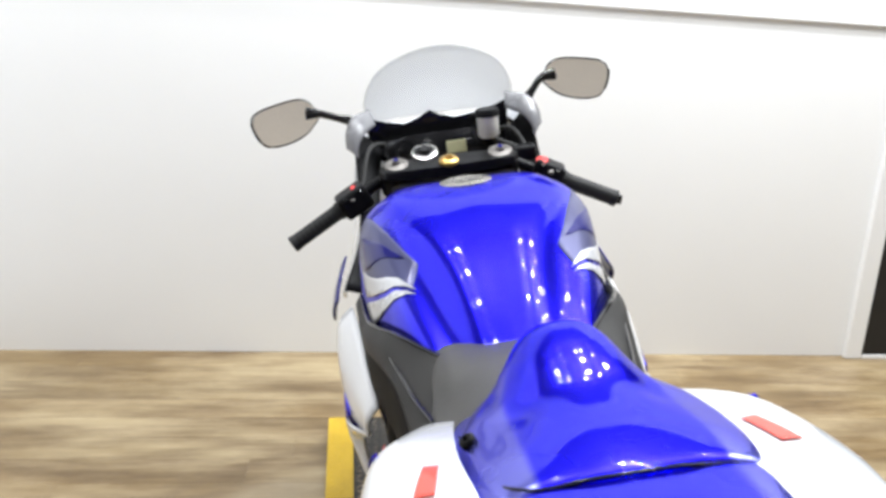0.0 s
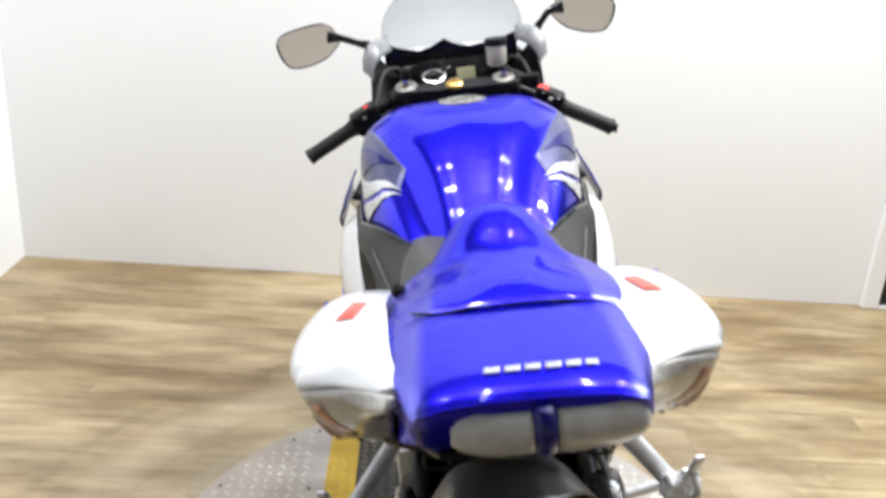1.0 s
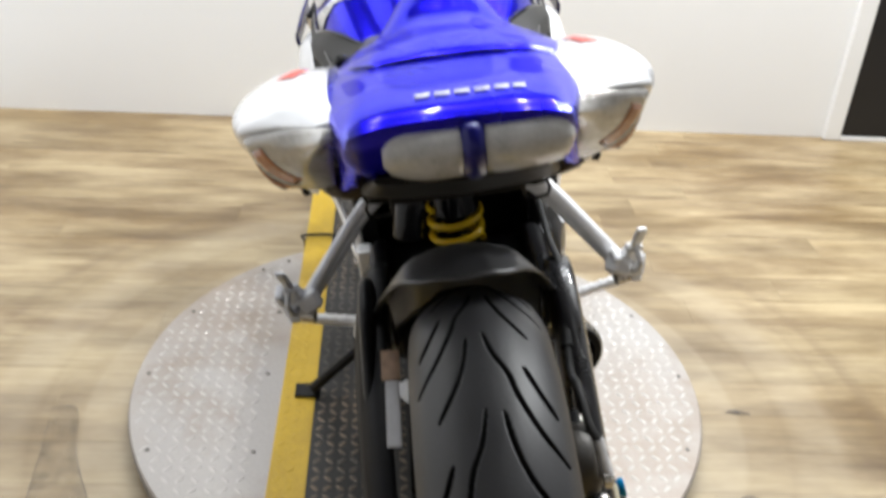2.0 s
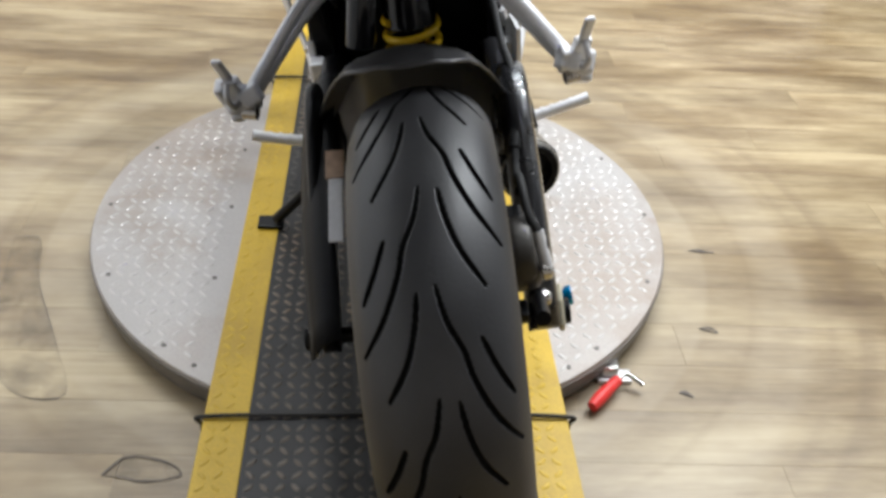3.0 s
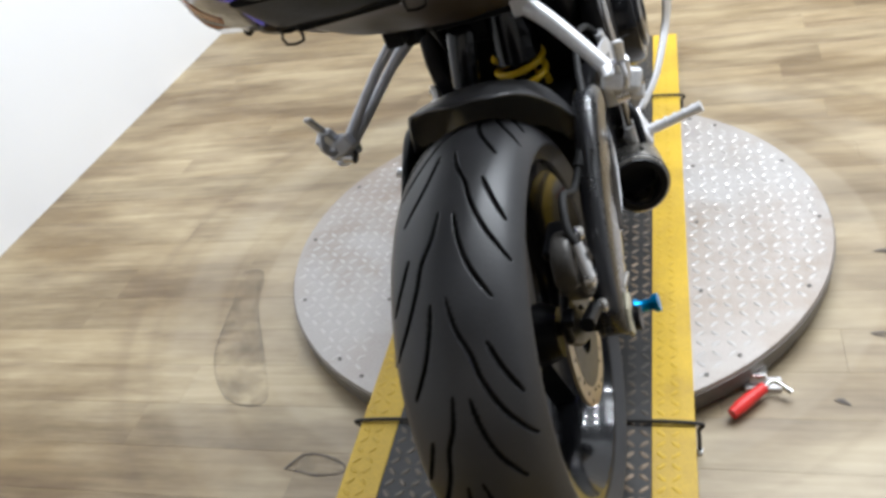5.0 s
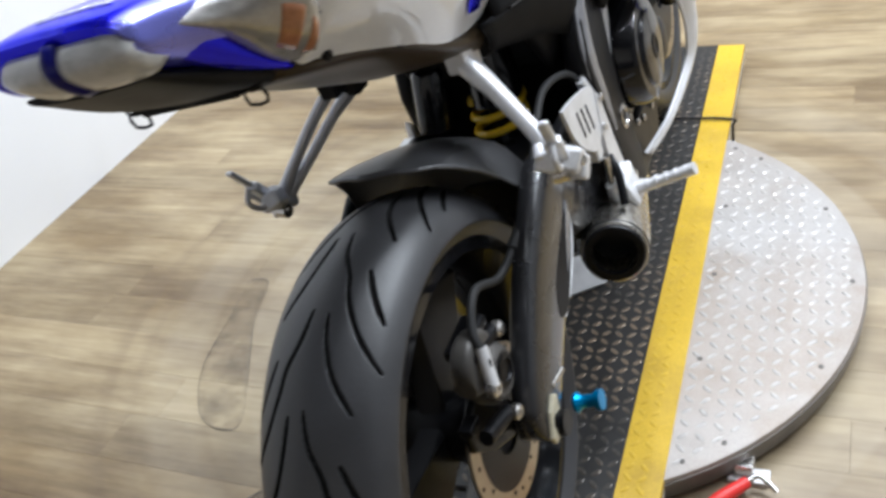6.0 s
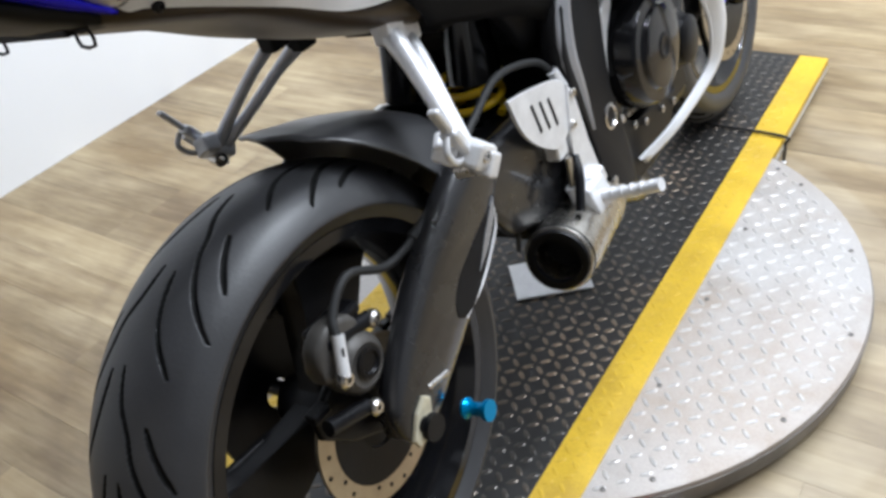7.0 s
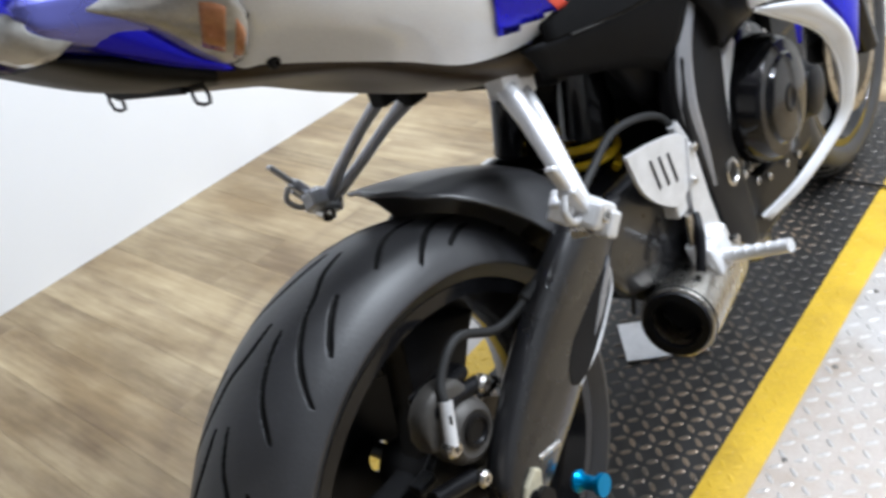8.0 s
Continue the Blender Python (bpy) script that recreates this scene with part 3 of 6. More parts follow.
# ---- ramp deck across the turntable ----
DY0, DY1, DW, YW, DT = -1.35, 1.58, 0.2965, 0.071, 0.069
DECK = Matrix.Translation((-0.0085, DISC_Y, 0)) @ pose(0, 0, 0, 0, 0, TURN) @ Matrix.Translation((0, -DISC_Y, 0))
ramp_deck = thing("ramp_deck", "long tread-plate deck with yellow painted edges across the turntable", "ramp", DECK)
box("centre_plate", (-DW + YW, DY0, 0.047), (DW - YW, DY1, DT - 0.002), "tread_dark", ramp_deck, 0.001, "dark grey painted tread plate")
for sx in (-1, 1):
    a, b = sorted((sx * (DW - YW), sx * DW))
    box("edge_strip", (a, DY0, 0.047), (b, DY1, DT - 0.002), "tread_yellow", ramp_deck, 0.001, "yellow painted edge strip")
    box("side_rail", (sx * DW - 0.004 if sx > 0 else -DW, DY0, 0.030), (sx * DW if sx > 0 else -DW + 0.004, DY1, 0.0465), "alu", ramp_deck, 0.001, "bare metal side rail")
    lugs(tread_cells(a + 0.003, b - 0.003, DY0, DY1, 0.0235), DT - 0.002, "tread_yellow", ramp_deck, -0.3, 0.9, 0.021, 0.007, label="yellow painted tread lozenge")
lugs(tread_cells(-DW + YW + 0.004, DW - YW - 0.004, DY0, DY1, 0.0235), DT - 0.002, "lug_dark", ramp_deck, -0.35, 0.1, 0.0225, 0.0082, label="worn dark tread lozenge")
for py in (-1.1, 1.45):
    for sx in (-0.2, 0.2):
        box("support_foot", (sx - 0.03, py - 0.03, 0.0), (sx + 0.03, py + 0.03, 0.047), "dark_plastic", ramp_deck, 0.002)
for cy in (-0.05, 1.152):
    cord = thing("strap_cord", "thin black cord drawn across the ramp deck", "cord", DECK @ Matrix.Translation((0, cy, 0)), group="deck cords")
    z = DT + 0.0035
    tube("line", [(-DW - 0.004, 0.0, 0.004), (-DW - 0.004, 0.002, 0.05), (-DW + 0.004, 0, z), (-0.1, 0.004, z), (0.1, 0.006, z), (DW - 0.004, 0, z), (DW + 0.005, 0.002, 0.05), (DW + 0.006, 0.0, 0.004)], 0.0034, "cord", cord, 8, 6)
    for sx in (-1, 1):
        lathe("end_clip", [(0, 0.0), (0, 0.006), (0.006, 0.006), (0.008, 0.003), (0.008, 0.0)], (sx * (DW + 0.0055), 0, 0.0), (0, 0, 1), "alu", cord, 10, "small metal end clip")

plate_thing = thing("metal_plate", "small square bare aluminium plate lying on the deck", "plate", pose(0.015, 0.498, DT + 0.0002, 0, 0, 38))
box("sheet", (-0.075, -0.055, 0), (0.075, 0.055, 0.004), "alu", plate_thing, 0.001)

tool = thing("toggle_clamp", "metal toggle clamp with red vinyl handle beside the turntable", "clamp", pose(0.402, 0.078, 0.0))
tube("handle", [(-0.045, -0.052, 0.018), (-0.02, -0.025, 0.022), (0.012, 0.008, 0.024)], [0.010, 0.0125, 0.0115, 0.010], "red_handle", tool, 14, 5, "red vinyl grip")
tube("lever", [(0.012, 0.008, 0.024), (0.03, 0.02, 0.028), (0.058, 0.0, 0.02)], 0.005, "steel", tool, 8, 5)
box("jaw", (-0.012, 0.03, 0.0), (0.02, 0.075, 0.032), "steel", tool, 0.004)
box("base_plate", (-0.02, 0.02, 0.0), (0.045, 0.05, 0.010), "alu", tool, 0.002)
tube("screw", [(0.0, 0.055, 0.03), (-0.02, 0.075, 0.045)], 0.005, "alu", tool, 8)

# ---- scuffs on the floor ----
def scuff(pts, label, edge=0.0028):
    out = spline(pts + [pts[0]], 5)[:-1]
    n = len(out)
    c = out.mean(0)
    ob = thing("floor_scuff", label, "stain", pose(0, 0, 0.0015))
    rim = []
    for i, q in enumerate(out):
        w = edge * (0.5 + 0.9 * noise.noise((q[0] * 30, q[1] * 30, 3.1)) ** 2 * 2)
        d = (c - q) / (np.linalg.norm(c - q) + 1e-6)
        rim.append((q, q + d * w))
    verts = [(*a, 0.0) for a, _ in rim] + [(*b, 0.0) for _, b in rim] + [(*a, 0.0006) for a, _ in rim] + [(*b, 0.0006) for _, b in rim]
    faces = [(2 * n + i, 2 * n + (i + 1) % n, 3 * n + (i + 1) % n, 3 * n + i) for i in range(n)] + [(i, (i + 1) % n, 2 * n + (i + 1) % n, 2 * n + i) for i in range(n)]
    link("worn_edge", verts, faces, "stain_edge", ob, smooth=False)
    link("worn_patch", [(*q, 0.0002) for q in out], [tuple(range(n))], "faint_stain", ob, "faint greyish stain", smooth=False)
    return ob


scuff([(-0.789, 0.505), (-0.735, 0.50), (-0.697, 0.365), (-0.614, 0.192), (-0.56, 0.057), (-0.654, 0.066), (-0.74, 0.20), (-0.768, 0.37)], "worn outline of a removed fitting on the floor")
scuff([(-0.456, -0.114), (-0.423, -0.076), (-0.36, -0.085), (-0.330, -0.114), (-0.384, -0.128), (-0.42, -0.12)], "small dark worn mark on the floor", 0.006)
scuff([(0.663, 0.511), (0.69, 0.517), (0.723, 0.506), (0.69, 0.505)], "thin dark scratch on the floor", 0.012)
scuff([(0.616, 0.254), (0.64, 0.258), (0.653, 0.242), (0.63, 0.246)], "thin dark scratch on the floor", 0.008)
scuff([(0.530, 0.079), (0.545, 0.082), (0.556, 0.066), (0.54, 0.072)], "thin dark scratch on the floor", 0.008)

# ---- plank floor ----
floor = tagged(box("floor", (WEST - T, SOUTH - T, -0.1), (EAST + T, NORTH + T, -0.004), "dark_plastic", bevel=0), "pale worn oak vinyl plank floor", "floor", kind="structure")
floor.matrix_world = ROOM
PW, PL = 0.118, 1.10
bm = box_bm((0, 0, 0), (PL - 0.0004, PW - 0.0004, 0.0038), 0.0002, 1)
full = part("plank", bm, "oak", floor)
plank_mesh = full.data
rows_n = int((NORTH - SOUTH) / PW) + 1
random.seed(5)
first = True
for r in range(rows_n):
    y = NORTH - (r + 1) * PW
    x = WEST - random.random() * PL
    while x < EAST:
        lo, hi = max(x, WEST), min(x + PL, EAST)
        if hi - lo > PL - 1e-6:
            if first:
                pl, first = full, False
            else:
                pl = new("plank", plank_mesh)
                pl.parent = floor
        else:
            pl = part("plank", box_bm((0, 0, 0), (hi - lo - 0.0004, PW - 0.0004, 0.0038), 0.0002, 1), "oak", floor)
        pl.matrix_basis = pose(lo, y, -0.0038)
        x += PL

# ---- the motorcycle: x right, y ahead from the rear axle, z up from the tyre's foot; it leans on its side stand ----
bike = thing("motorcycle", "blue and white sport motorcycle leaning on its side stand", "motorcycle", pose(0.105, -0.165, DT - 0.001, 0, -9.1, 0.65))


def tyre(name, centre, parent, half, radius, rim_r, crown, grooves, nu=1700, nv=170, label=""):
    """A tyre turned round x with real recessed sweeping grooves."""
    prof = spline([(-half * 0.80, rim_r), (-half * 0.97, rim_r + 0.018), (-half, radius - crown * 1.05), (-half * 0.80, radius - crown * 0.52), (-half * 0.42, radius - crown * 0.13), (0, radius),
                   (half * 0.42, radius - crown * 0.13), (half * 0.80, radius - crown * 0.52), (half, radius - crown * 1.05), (half * 0.97, rim_r + 0.018), (half * 0.80, rim_r)], 24)
    seg = np.r_[0, np.cumsum(np.hypot(*np.diff(prof, axis=0).T))]
    q = np.linspace(0, seg[-1], nv)
    px, pr = np.interp(q, seg, prof[:, 0]), np.interp(q, seg, prof[:, 1])
    th = np.linspace(0, 2 * math.pi, nu, endpoint=False)
    S, X = np.meshgrid(th * radius, px, indexing="ij")
    depth = np.zeros_like(S)
    period = 2 * math.pi * radius / grooves
    lines = []
    for side, shift in ((1, 0.0), (-1, 0.5)):
        main = [(0.004 * side, 0.0), (0.012 * side, 0.035), (0.026 * side, 0.065), (0.034 * side, 0.095), (0.052 * side, 0.135), (0.078 * side, 0.175)]
        short = [(0.046 * side, 0.055), (0.058 * side, 0.085), (0.074 * side, 0.118)]
        inner = [(0.016 * side, 0.115), (0.022 * side, 0.15), (0.034 * side, 0.185), (0.056 * side, 0.222)]
        lines += [(main, shift), (short, shift), (inner, shift)]
    sc = half / 0.09
    for pts, shift in lines:
        fine = spline([(x * sc, s * period / 0.22) for x, s in pts], 10)
        ds = np.hypot(*np.diff(fine, axis=0).T)
        for i in range(len(fine) - 1):
            (x0, s0), (x1, s1) = fine[i], fine[i + 1]
            s_rel = np.mod(S - shift * period - s0 + period / 2, period) - period / 2
            dx, dsv = x1 - x0, s1 - s0
            t = np.clip(((X - x0) * dx + s_rel * dsv) / (dx * dx + dsv * dsv), 0, 1)
            d = np.hypot(X - x0 - t * dx, s_rel - t * dsv)
            end = min(1, 0.45 + 4 * min(i, len(fine) - 2 - i) / len(fine))
            depth = np.maximum(depth, np.clip(1 - (d - 0.0017 * end) / 0.0008, 0, 1))
    depth *= (np.abs(X) < half * 0.93) * (pr > radius - crown * 1.1)[None, :]
    r = pr[None, :] - 0.0062 * depth
    verts = np.stack([X + centre[0], centre[1] - r * np.sin(th)[:, None], centre[2] + r * np.cos(th)[:, None]], -1).reshape(-1, 3)
    faces = grid_faces(nu, nv, close_u=True)
    ob = link(name, verts, faces, "rubber", parent, label)
    # Groove faces get a darker rubber, with the shade inside them in its colour.
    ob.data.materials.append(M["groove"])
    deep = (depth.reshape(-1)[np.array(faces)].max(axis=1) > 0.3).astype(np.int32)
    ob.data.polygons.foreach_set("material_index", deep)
    return ob


def wheel(name, centre, half, rim_r, parent, spokes=3, label=""):
    cx, cy, cz = centre
    w = half * 0.86
    rim = lathe(name, [(-w, rim_r - 0.012), (-w, rim_r + 0.004), (-w + 0.006, rim_r + 0.006), (-w + 0.014, rim_r - 0.006), (-w * 0.5, rim_r - 0.022), (0, rim_r - 0.03),
                       (w * 0.5, rim_r - 0.022), (w - 0.014, rim_r - 0.006), (w - 0.006, rim_r + 0.006), (w, rim_r + 0.004), (w, rim_r - 0.012),
                       (w - 0.01, rim_r - 0.018), (w * 0.45, rim_r - 0.036), (0, rim_r - 0.042), (-w * 0.45, rim_r - 0.036), (-w + 0.01, rim_r - 0.018)],
                centre, (1, 0, 0), "black_gloss", parent, 96, label, closed=True)
    lathe("hub", [(-0.055, 0.0), (-0.055, 0.036), (-0.03, 0.045), (0.03, 0.045), (0.055, 0.036), (0.055, 0.0)], centre, (1, 0, 0), "engine", rim, 28)
    shape = [(-0.034, 0.030), (-0.032, 0.090), (-0.044, 0.150), (-0.074, rim_r - 0.044), (0.074, rim_r - 0.044), (0.044, 0.150), (0.032, 0.090), (0.034, 0.030)]
    for k in range(spokes):
        a = 2 * math.pi * k / spokes + 0.42
        ring = [(cy + w2 * math.cos(a) + r2 * math.sin(a), cz - w2 * math.sin(a) + r2 * math.cos(a)) for w2, r2 in shape]
        plate("spoke", ring, cx - 0.020, cx + 0.020, "engine", rim, 0.008, seg=3)
    return rim


def brake_disc(centre, r, parent, holes=24):
    disc = lathe("brake_disc", [(-0.0025, r - 0.028), (-0.0025, r), (0.0025, r), (0.0025, r - 0.028)], centre, (1, 0, 0), "disc_steel", parent, 64, "drilled steel brake disc", closed=True)
    lathe("carrier", [(-0.003, 0.035), (-0.003, r - 0.027), (0.003, r - 0.027), (0.003, 0.035)], centre, (1, 0, 0), "engine", disc, 40, closed=True)
    me = None
    for k in range(holes):
        a = 2 * math.pi * k / holes
        rr = r - (0.008, 0.015, 0.021)[k % 3]
        if me is None:
            h = lathe("drill_hole", [(-0.0032, 0.0), (-0.0032, 0.003), (0.0032, 0.003), (0.0032, 0.0)], (0, 0, 0), (1, 0, 0), "dark_plastic", disc, 8)
            me = h.data
        else:
            h = new("drill_hole", me)
            h.parent = disc
        h.matrix_basis = pose(centre[0], centre[1] + rr * math.sin(a), centre[2] + rr * math.cos(a))
    return disc


def bolt_head(p, axis, r, material, parent, name="bolt", h=0.006):
    return lathe(name, [(0, 0.0), (0, r), (h * 0.7, r), (h, r * 0.7), (h, r * 0.35), (h * 0.5, r * 0.3), (h * 0.5, 0)], p, axis, material, parent, 10)


# rear wheel
RC = (0.0, 0.0, 0.315)
rear_rim = wheel("rear_wheel", RC, 0.085, 0.240, bike, 3, "black cast rear wheel")
tyre("tyre", RC, rear_rim, 0.085, 0.315, 0.240, 0.046, 9, label="worn black tyre with sweeping grooves")
brake_disc((0.084, 0, 0.315), 0.108, rear_rim)
lathe("sprocket", [(-0.003, 0.02), (-0.003, 0.104), (0.003, 0.104), (0.003, 0.02)], (-0.092, 0, 0.315), (1, 0, 0), "engine", rear_rim, 44, "dark chain sprocket", closed=True)
axle = lathe("rear_axle", [(-0.175, 0.0), (-0.175, 0.016), (-0.155, 0.016), (-0.155, 0.011), (0.155, 0.011), (0.155, 0.017), (0.175, 0.017), (0.175, 0.0)], RC, (1, 0, 0), "engine", bike, 20)

# swingarm


def swing_beam(name, sx, material, parent, label=""):
    """The rear beam of the swingarm: stations (y, z, half height) with a rounded box section."""
    path = spline([(0.275, 0.522, 0.030), (0.243, 0.513, 0.045), (0.209, 0.490, 0.055), (0.171, 0.460, 0.063), (0.125, 0.427, 0.066), (0.080, 0.395, 0.063), (0.046, 0.370, 0.058), (0.016, 0.346, 0.052), (-0.008, 0.326, 0.040), (-0.022, 0.314, 0.020), (-0.026, 0.310, 0.004)], 4)
    verts, n = [], 28
    for i, (y, z, h) in enumerate(path):
        d = path[min(i + 1, len(path) - 1)][:2] - path[max(i - 1, 0)][:2]
        d = d / np.linalg.norm(d)
        nrm = np.array([d[1], -d[0]])
        for k in range(n):
            th = 2 * math.pi * k / n
            c, q = math.cos(th), math.sin(th)
            o = h * math.copysign(abs(q) ** 0.8, q)
            x = 0.139 + (0.021 if sx > 0 else 0.012) * math.copysign(abs(c) ** 0.55, c)
            verts.append((sx * x, y + nrm[0] * o, z + nrm[1] * o))
    faces = grid_faces(len(path), n, close_v=True) + [tuple(range(n - 1, -1, -1)), tuple(range((len(path) - 1) * n, len(path) * n))]
    ob = link(name, verts, faces, material, parent, label)
    bm = bmesh.new()
    bm.from_mesh(ob.data)
    bmesh.ops.recalc_face_normals(bm, faces=bm.faces)
    bm.to_mesh(ob.data)
    bm.free()
    return ob


swing = swing_beam("swingarm", 1, "gun", bike, "satin dark grey alloy swingarm")
swing_beam("arm_left", -1, "engine", swing)
FORE = [(0.55, 0.46), (0.42, 0.52), (0.28, 0.52), (0.26, 0.44), (0.30, 0.38), (0.42, 0.33), (0.55, 0.36)]
plate("fore_arm", FORE, 0.112, 0.140, "gun", swing, 0.012, "black front half of the swingarm", seg=3)
plate("fore_arm", FORE, -0.140, -0.112, "engine", swing, 0.012, seg=3)
plate("recess", [tuple(q) for q in spline([(0.236, 0.474), (0.226, 0.444), (0.180, 0.400), (0.134, 0.378), (0.112, 0.392), (0.128, 0.425), (0.180, 0.452), (0.236, 0.474)], 4)[:-1]], 0.150, 0.1606, "dark_plastic", swing, 0.002, "dark triangular recess")
plate("recess_plate", [(0.244, 0.482), (0.240, 0.462), (0.205, 0.428), (0.176, 0.412), (0.205, 0.446)], 0.156, 0.1618, "mount_grey", swing, 0.001, "lighter pointed plate in the recess")
tube("recess_rim", [(0.161, 0.240, 0.468), (0.161, 0.229, 0.440), (0.160, 0.180, 0.398), (0.158, 0.130, 0.374)], [0.001, 0.0022, 0.0024, 0.001], "alu", swing, 6, 5, "bright edge of the recess")
box("cross_brace", (-0.125, 0.36, 0.32), (0.125, 0.50, 0.47), "engine", swing, 0.02)
axp = plate("axle_plate", [(-0.030, 0.318), (-0.012, 0.344), (0.008, 0.356), (0.018, 0.346), (0.010, 0.322), (-0.012, 0.303), (-0.026, 0.304)], 0.158, 0.166, "cream", swing, 0.003, "cream anodised axle adjuster plate")
bolt_head((0.166, -0.008, 0.326), (1, 0, 0), 0.010, "engine", axp, "axle_nut", 0.003)
tube("adjuster_bolt", [(0.158, 0.025, 0.352), (0.160, 0.062, 0.345)], 0.0045, "steel", swing, 8)
spool = lathe("spool", [(0, 0.0), (0, 0.013), (0.004, 0.014), (0.010, 0.009), (0.026, 0.009), (0.032, 0.014), (0.038, 0.014), (0.038, 0.0)], (0.153, 0.078, 0.268), (1, 0.05, 0.1), "cyan", swing, 20, "bright blue anodised paddock spool")
plate("axle_plate", [(-0.030, 0.318), (-0.012, 0.344), (0.008, 0.356), (0.018, 0.346), (0.010, 0.322), (-0.012, 0.303), (-0.026, 0.304)], -0.166, -0.158, "cream", swing, 0.003, "cream anodised axle adjuster plate")

# chain and guard
links = [(0.02 * i, 0.408 - 0.0008 * i) for i in range(27)] + [(0.02 * i, 0.222 + 0.0024 * i) for i in range(27)]
links += [(-0.093 * math.sin(a), 0.315 + 0.093 * math.cos(a)) for a in np.linspace(0.1, 3.04, 15)]
cv, cf = [], []
for ly, lz in links:
    b = len(cv)
    for dz, dy in ((-0.006, 0.009), (0.006, 0.007)):
        cv += [(-0.096, ly - dy, lz + dz), (-0.084, ly - dy, lz + dz), (-0.084, ly + dy, lz + dz), (-0.096, ly + dy, lz + dz)]
    cf += [(b, b + 3, b + 2, b + 1), (b + 4, b + 5, b + 6, b + 7)] + [(b + i, b + (i + 1) % 4, b + 4 + (i + 1) % 4, b + 4 + i) for i in range(4)]
link("chain", cv, cf, "engine", bike, "dark steel drive chain", smooth=False)
ruled("chain_guard", [(-0.110, -0.10, 0.40), (-0.112, 0.05, 0.475), (-0.112, 0.22, 0.52), (-0.108, 0.34, 0.53)], [(-0.150, -0.10, 0.37), (-0.158, 0.05, 0.44), (-0.160, 0.22, 0.49), (-0.150, 0.34, 0.51)], "dark_plastic", bike, 6, 5, 0.012, 0.003, "black chain guard", (0, -0.3, 1))
box("warning_label", (-0.009, -0.045, 0.0), (0.009, 0.045, 0.003), "label", bike, 0.001, "pale warning sticker on the chain guard", pose(-0.108, 0.045, 0.484, 26, 4, 0))
box("brown_tape", (-0.012, -0.022, 0.0), (0.012, 0.022, 0.004), "tan", bike, 0.001, "brown tape on the chain guard", pose(-0.108, 0.112, 0.508, 22, 4, 0))

# hugger over the rear tyre
verts, nh, nw = [], 26, 21
for i in range(nh):
    for j in range(nw):
        w = -1 + 2 * j / (nw - 1)
        q = max(0.0, (abs(w) - 0.48) / 0.52)
        a = radians(-74 + (63 - 7 * abs(w) - 25 * q ** 1.4) * i / (nh - 1))
        f = 1 - i / (nh - 1)
        rise = 0.044 * min(1.0, f / 0.6) ** 1.7 * (1 - 0.55 * abs(w) ** 2)
        r = 0.343 + rise + 0.004 * math.cos(1.6 * w) - 0.046 * q ** 1.25 - 0.004 * math.exp(-(((abs(w) - 0.44) / 0.10) ** 2))
        verts.append((0.134 * w * (1 - 0.05 * i / nh), -r * math.sin(a), 0.315 + r * math.cos(a)))
hug = thick(link("hugger", verts, grid_faces(nh, nw), "hugger", bike, "satin black rear hugger mudguard"), 0.004, 0)

# rear caliper and brake line
cal = plate("rear_caliper", [tuple(q) for q in spline([(-0.080, 0.440), (-0.078, 0.478), (-0.048, 0.497), (-0.012, 0.486), (-0.004, 0.450), (-0.03, 0.425), (-0.080, 0.440)], 3)[:-1]], 0.098, 0.126, "caliper", bike, 0.008, "brown-grey cast brake caliper", seg=3)
lathe("piston_housing", [(0, 0.0), (0, 0.037), (0.026, 0.037), (0.034, 0.033), (0.038, 0.026), (0.036, 0.022), (0.036, 0.0)], (0.098, -0.027, 0.428), (1, 0, 0), "caliper", cal, 28, "round cast piston housing")
box("bridge", (0.088, -0.060, 0.474), (0.120, 0.010, 0.490), "engine", cal, 0.005)
plate("bracket", [(-0.10, 0.40), (-0.06, 0.42), (-0.03, 0.36), (-0.0, 0.345), (-0.01, 0.30), (-0.06, 0.33), (-0.10, 0.37)], 0.092, 0.104, "engine", cal, 0.004)
bolt_head((0.118, 0.016, 0.458), (1, 0.1, -0.1), 0.011, "steel", cal, "pin_bolt", 0.012)
tube("slide_pin", [(0.118, -0.06, 0.478), (0.118, 0.014, 0.459)], 0.010, "engine", cal, 10)
bolt_head((0.136, -0.043, 0.380), (1, 0, 0), 0.010, "steel", cal, "pin_bolt", 0.010)
tube("slide_pin", [(0.128, -0.105, 0.402), (0.130, -0.045, 0.381)], 0.010, "engine", cal, 10)
bolt_head((0.134, -0.066, 0.442), (1, 0, 0), 0.011, "steel", cal, "banjo_bolt", 0.012)
lathe("piston_cap", [(0, 0.0), (0, 0.016), (0.004, 0.019), (0.005, 0.014), (0.002, 0.012), (0.002, 0)], (0.134, -0.024, 0.430), (1, 0, 0), "engine", cal, 20)
box("brake_pad", (0.095, -0.105, 0.400), (0.112, -0.078, 0.412), "engine", cal, 0.002)
hose = tube("brake_hose", [(0.140, -0.066, 0.445), (0.136, -0.052, 0.475), (0.124, -0.036, 0.502), (0.12, 0.008, 0.524), (0.122, 0.069, 0.494), (0.128, 0.135, 0.502), (0.134, 0.181, 0.518), (0.138, 0.24, 0.552), (0.132, 0.294, 0.568), (0.13, 0.365, 0.588), (0.135, 0.453, 0.566), (0.15, 0.478, 0.53)], 0.0055, "grip", bike, 10, 8, "black rubber brake hose")
tube("ferrule", [(0.140, -0.066, 0.445), (0.132, -0.046, 0.486)], 0.0075, "alu", hose, 10, label="bright metal ferrule")
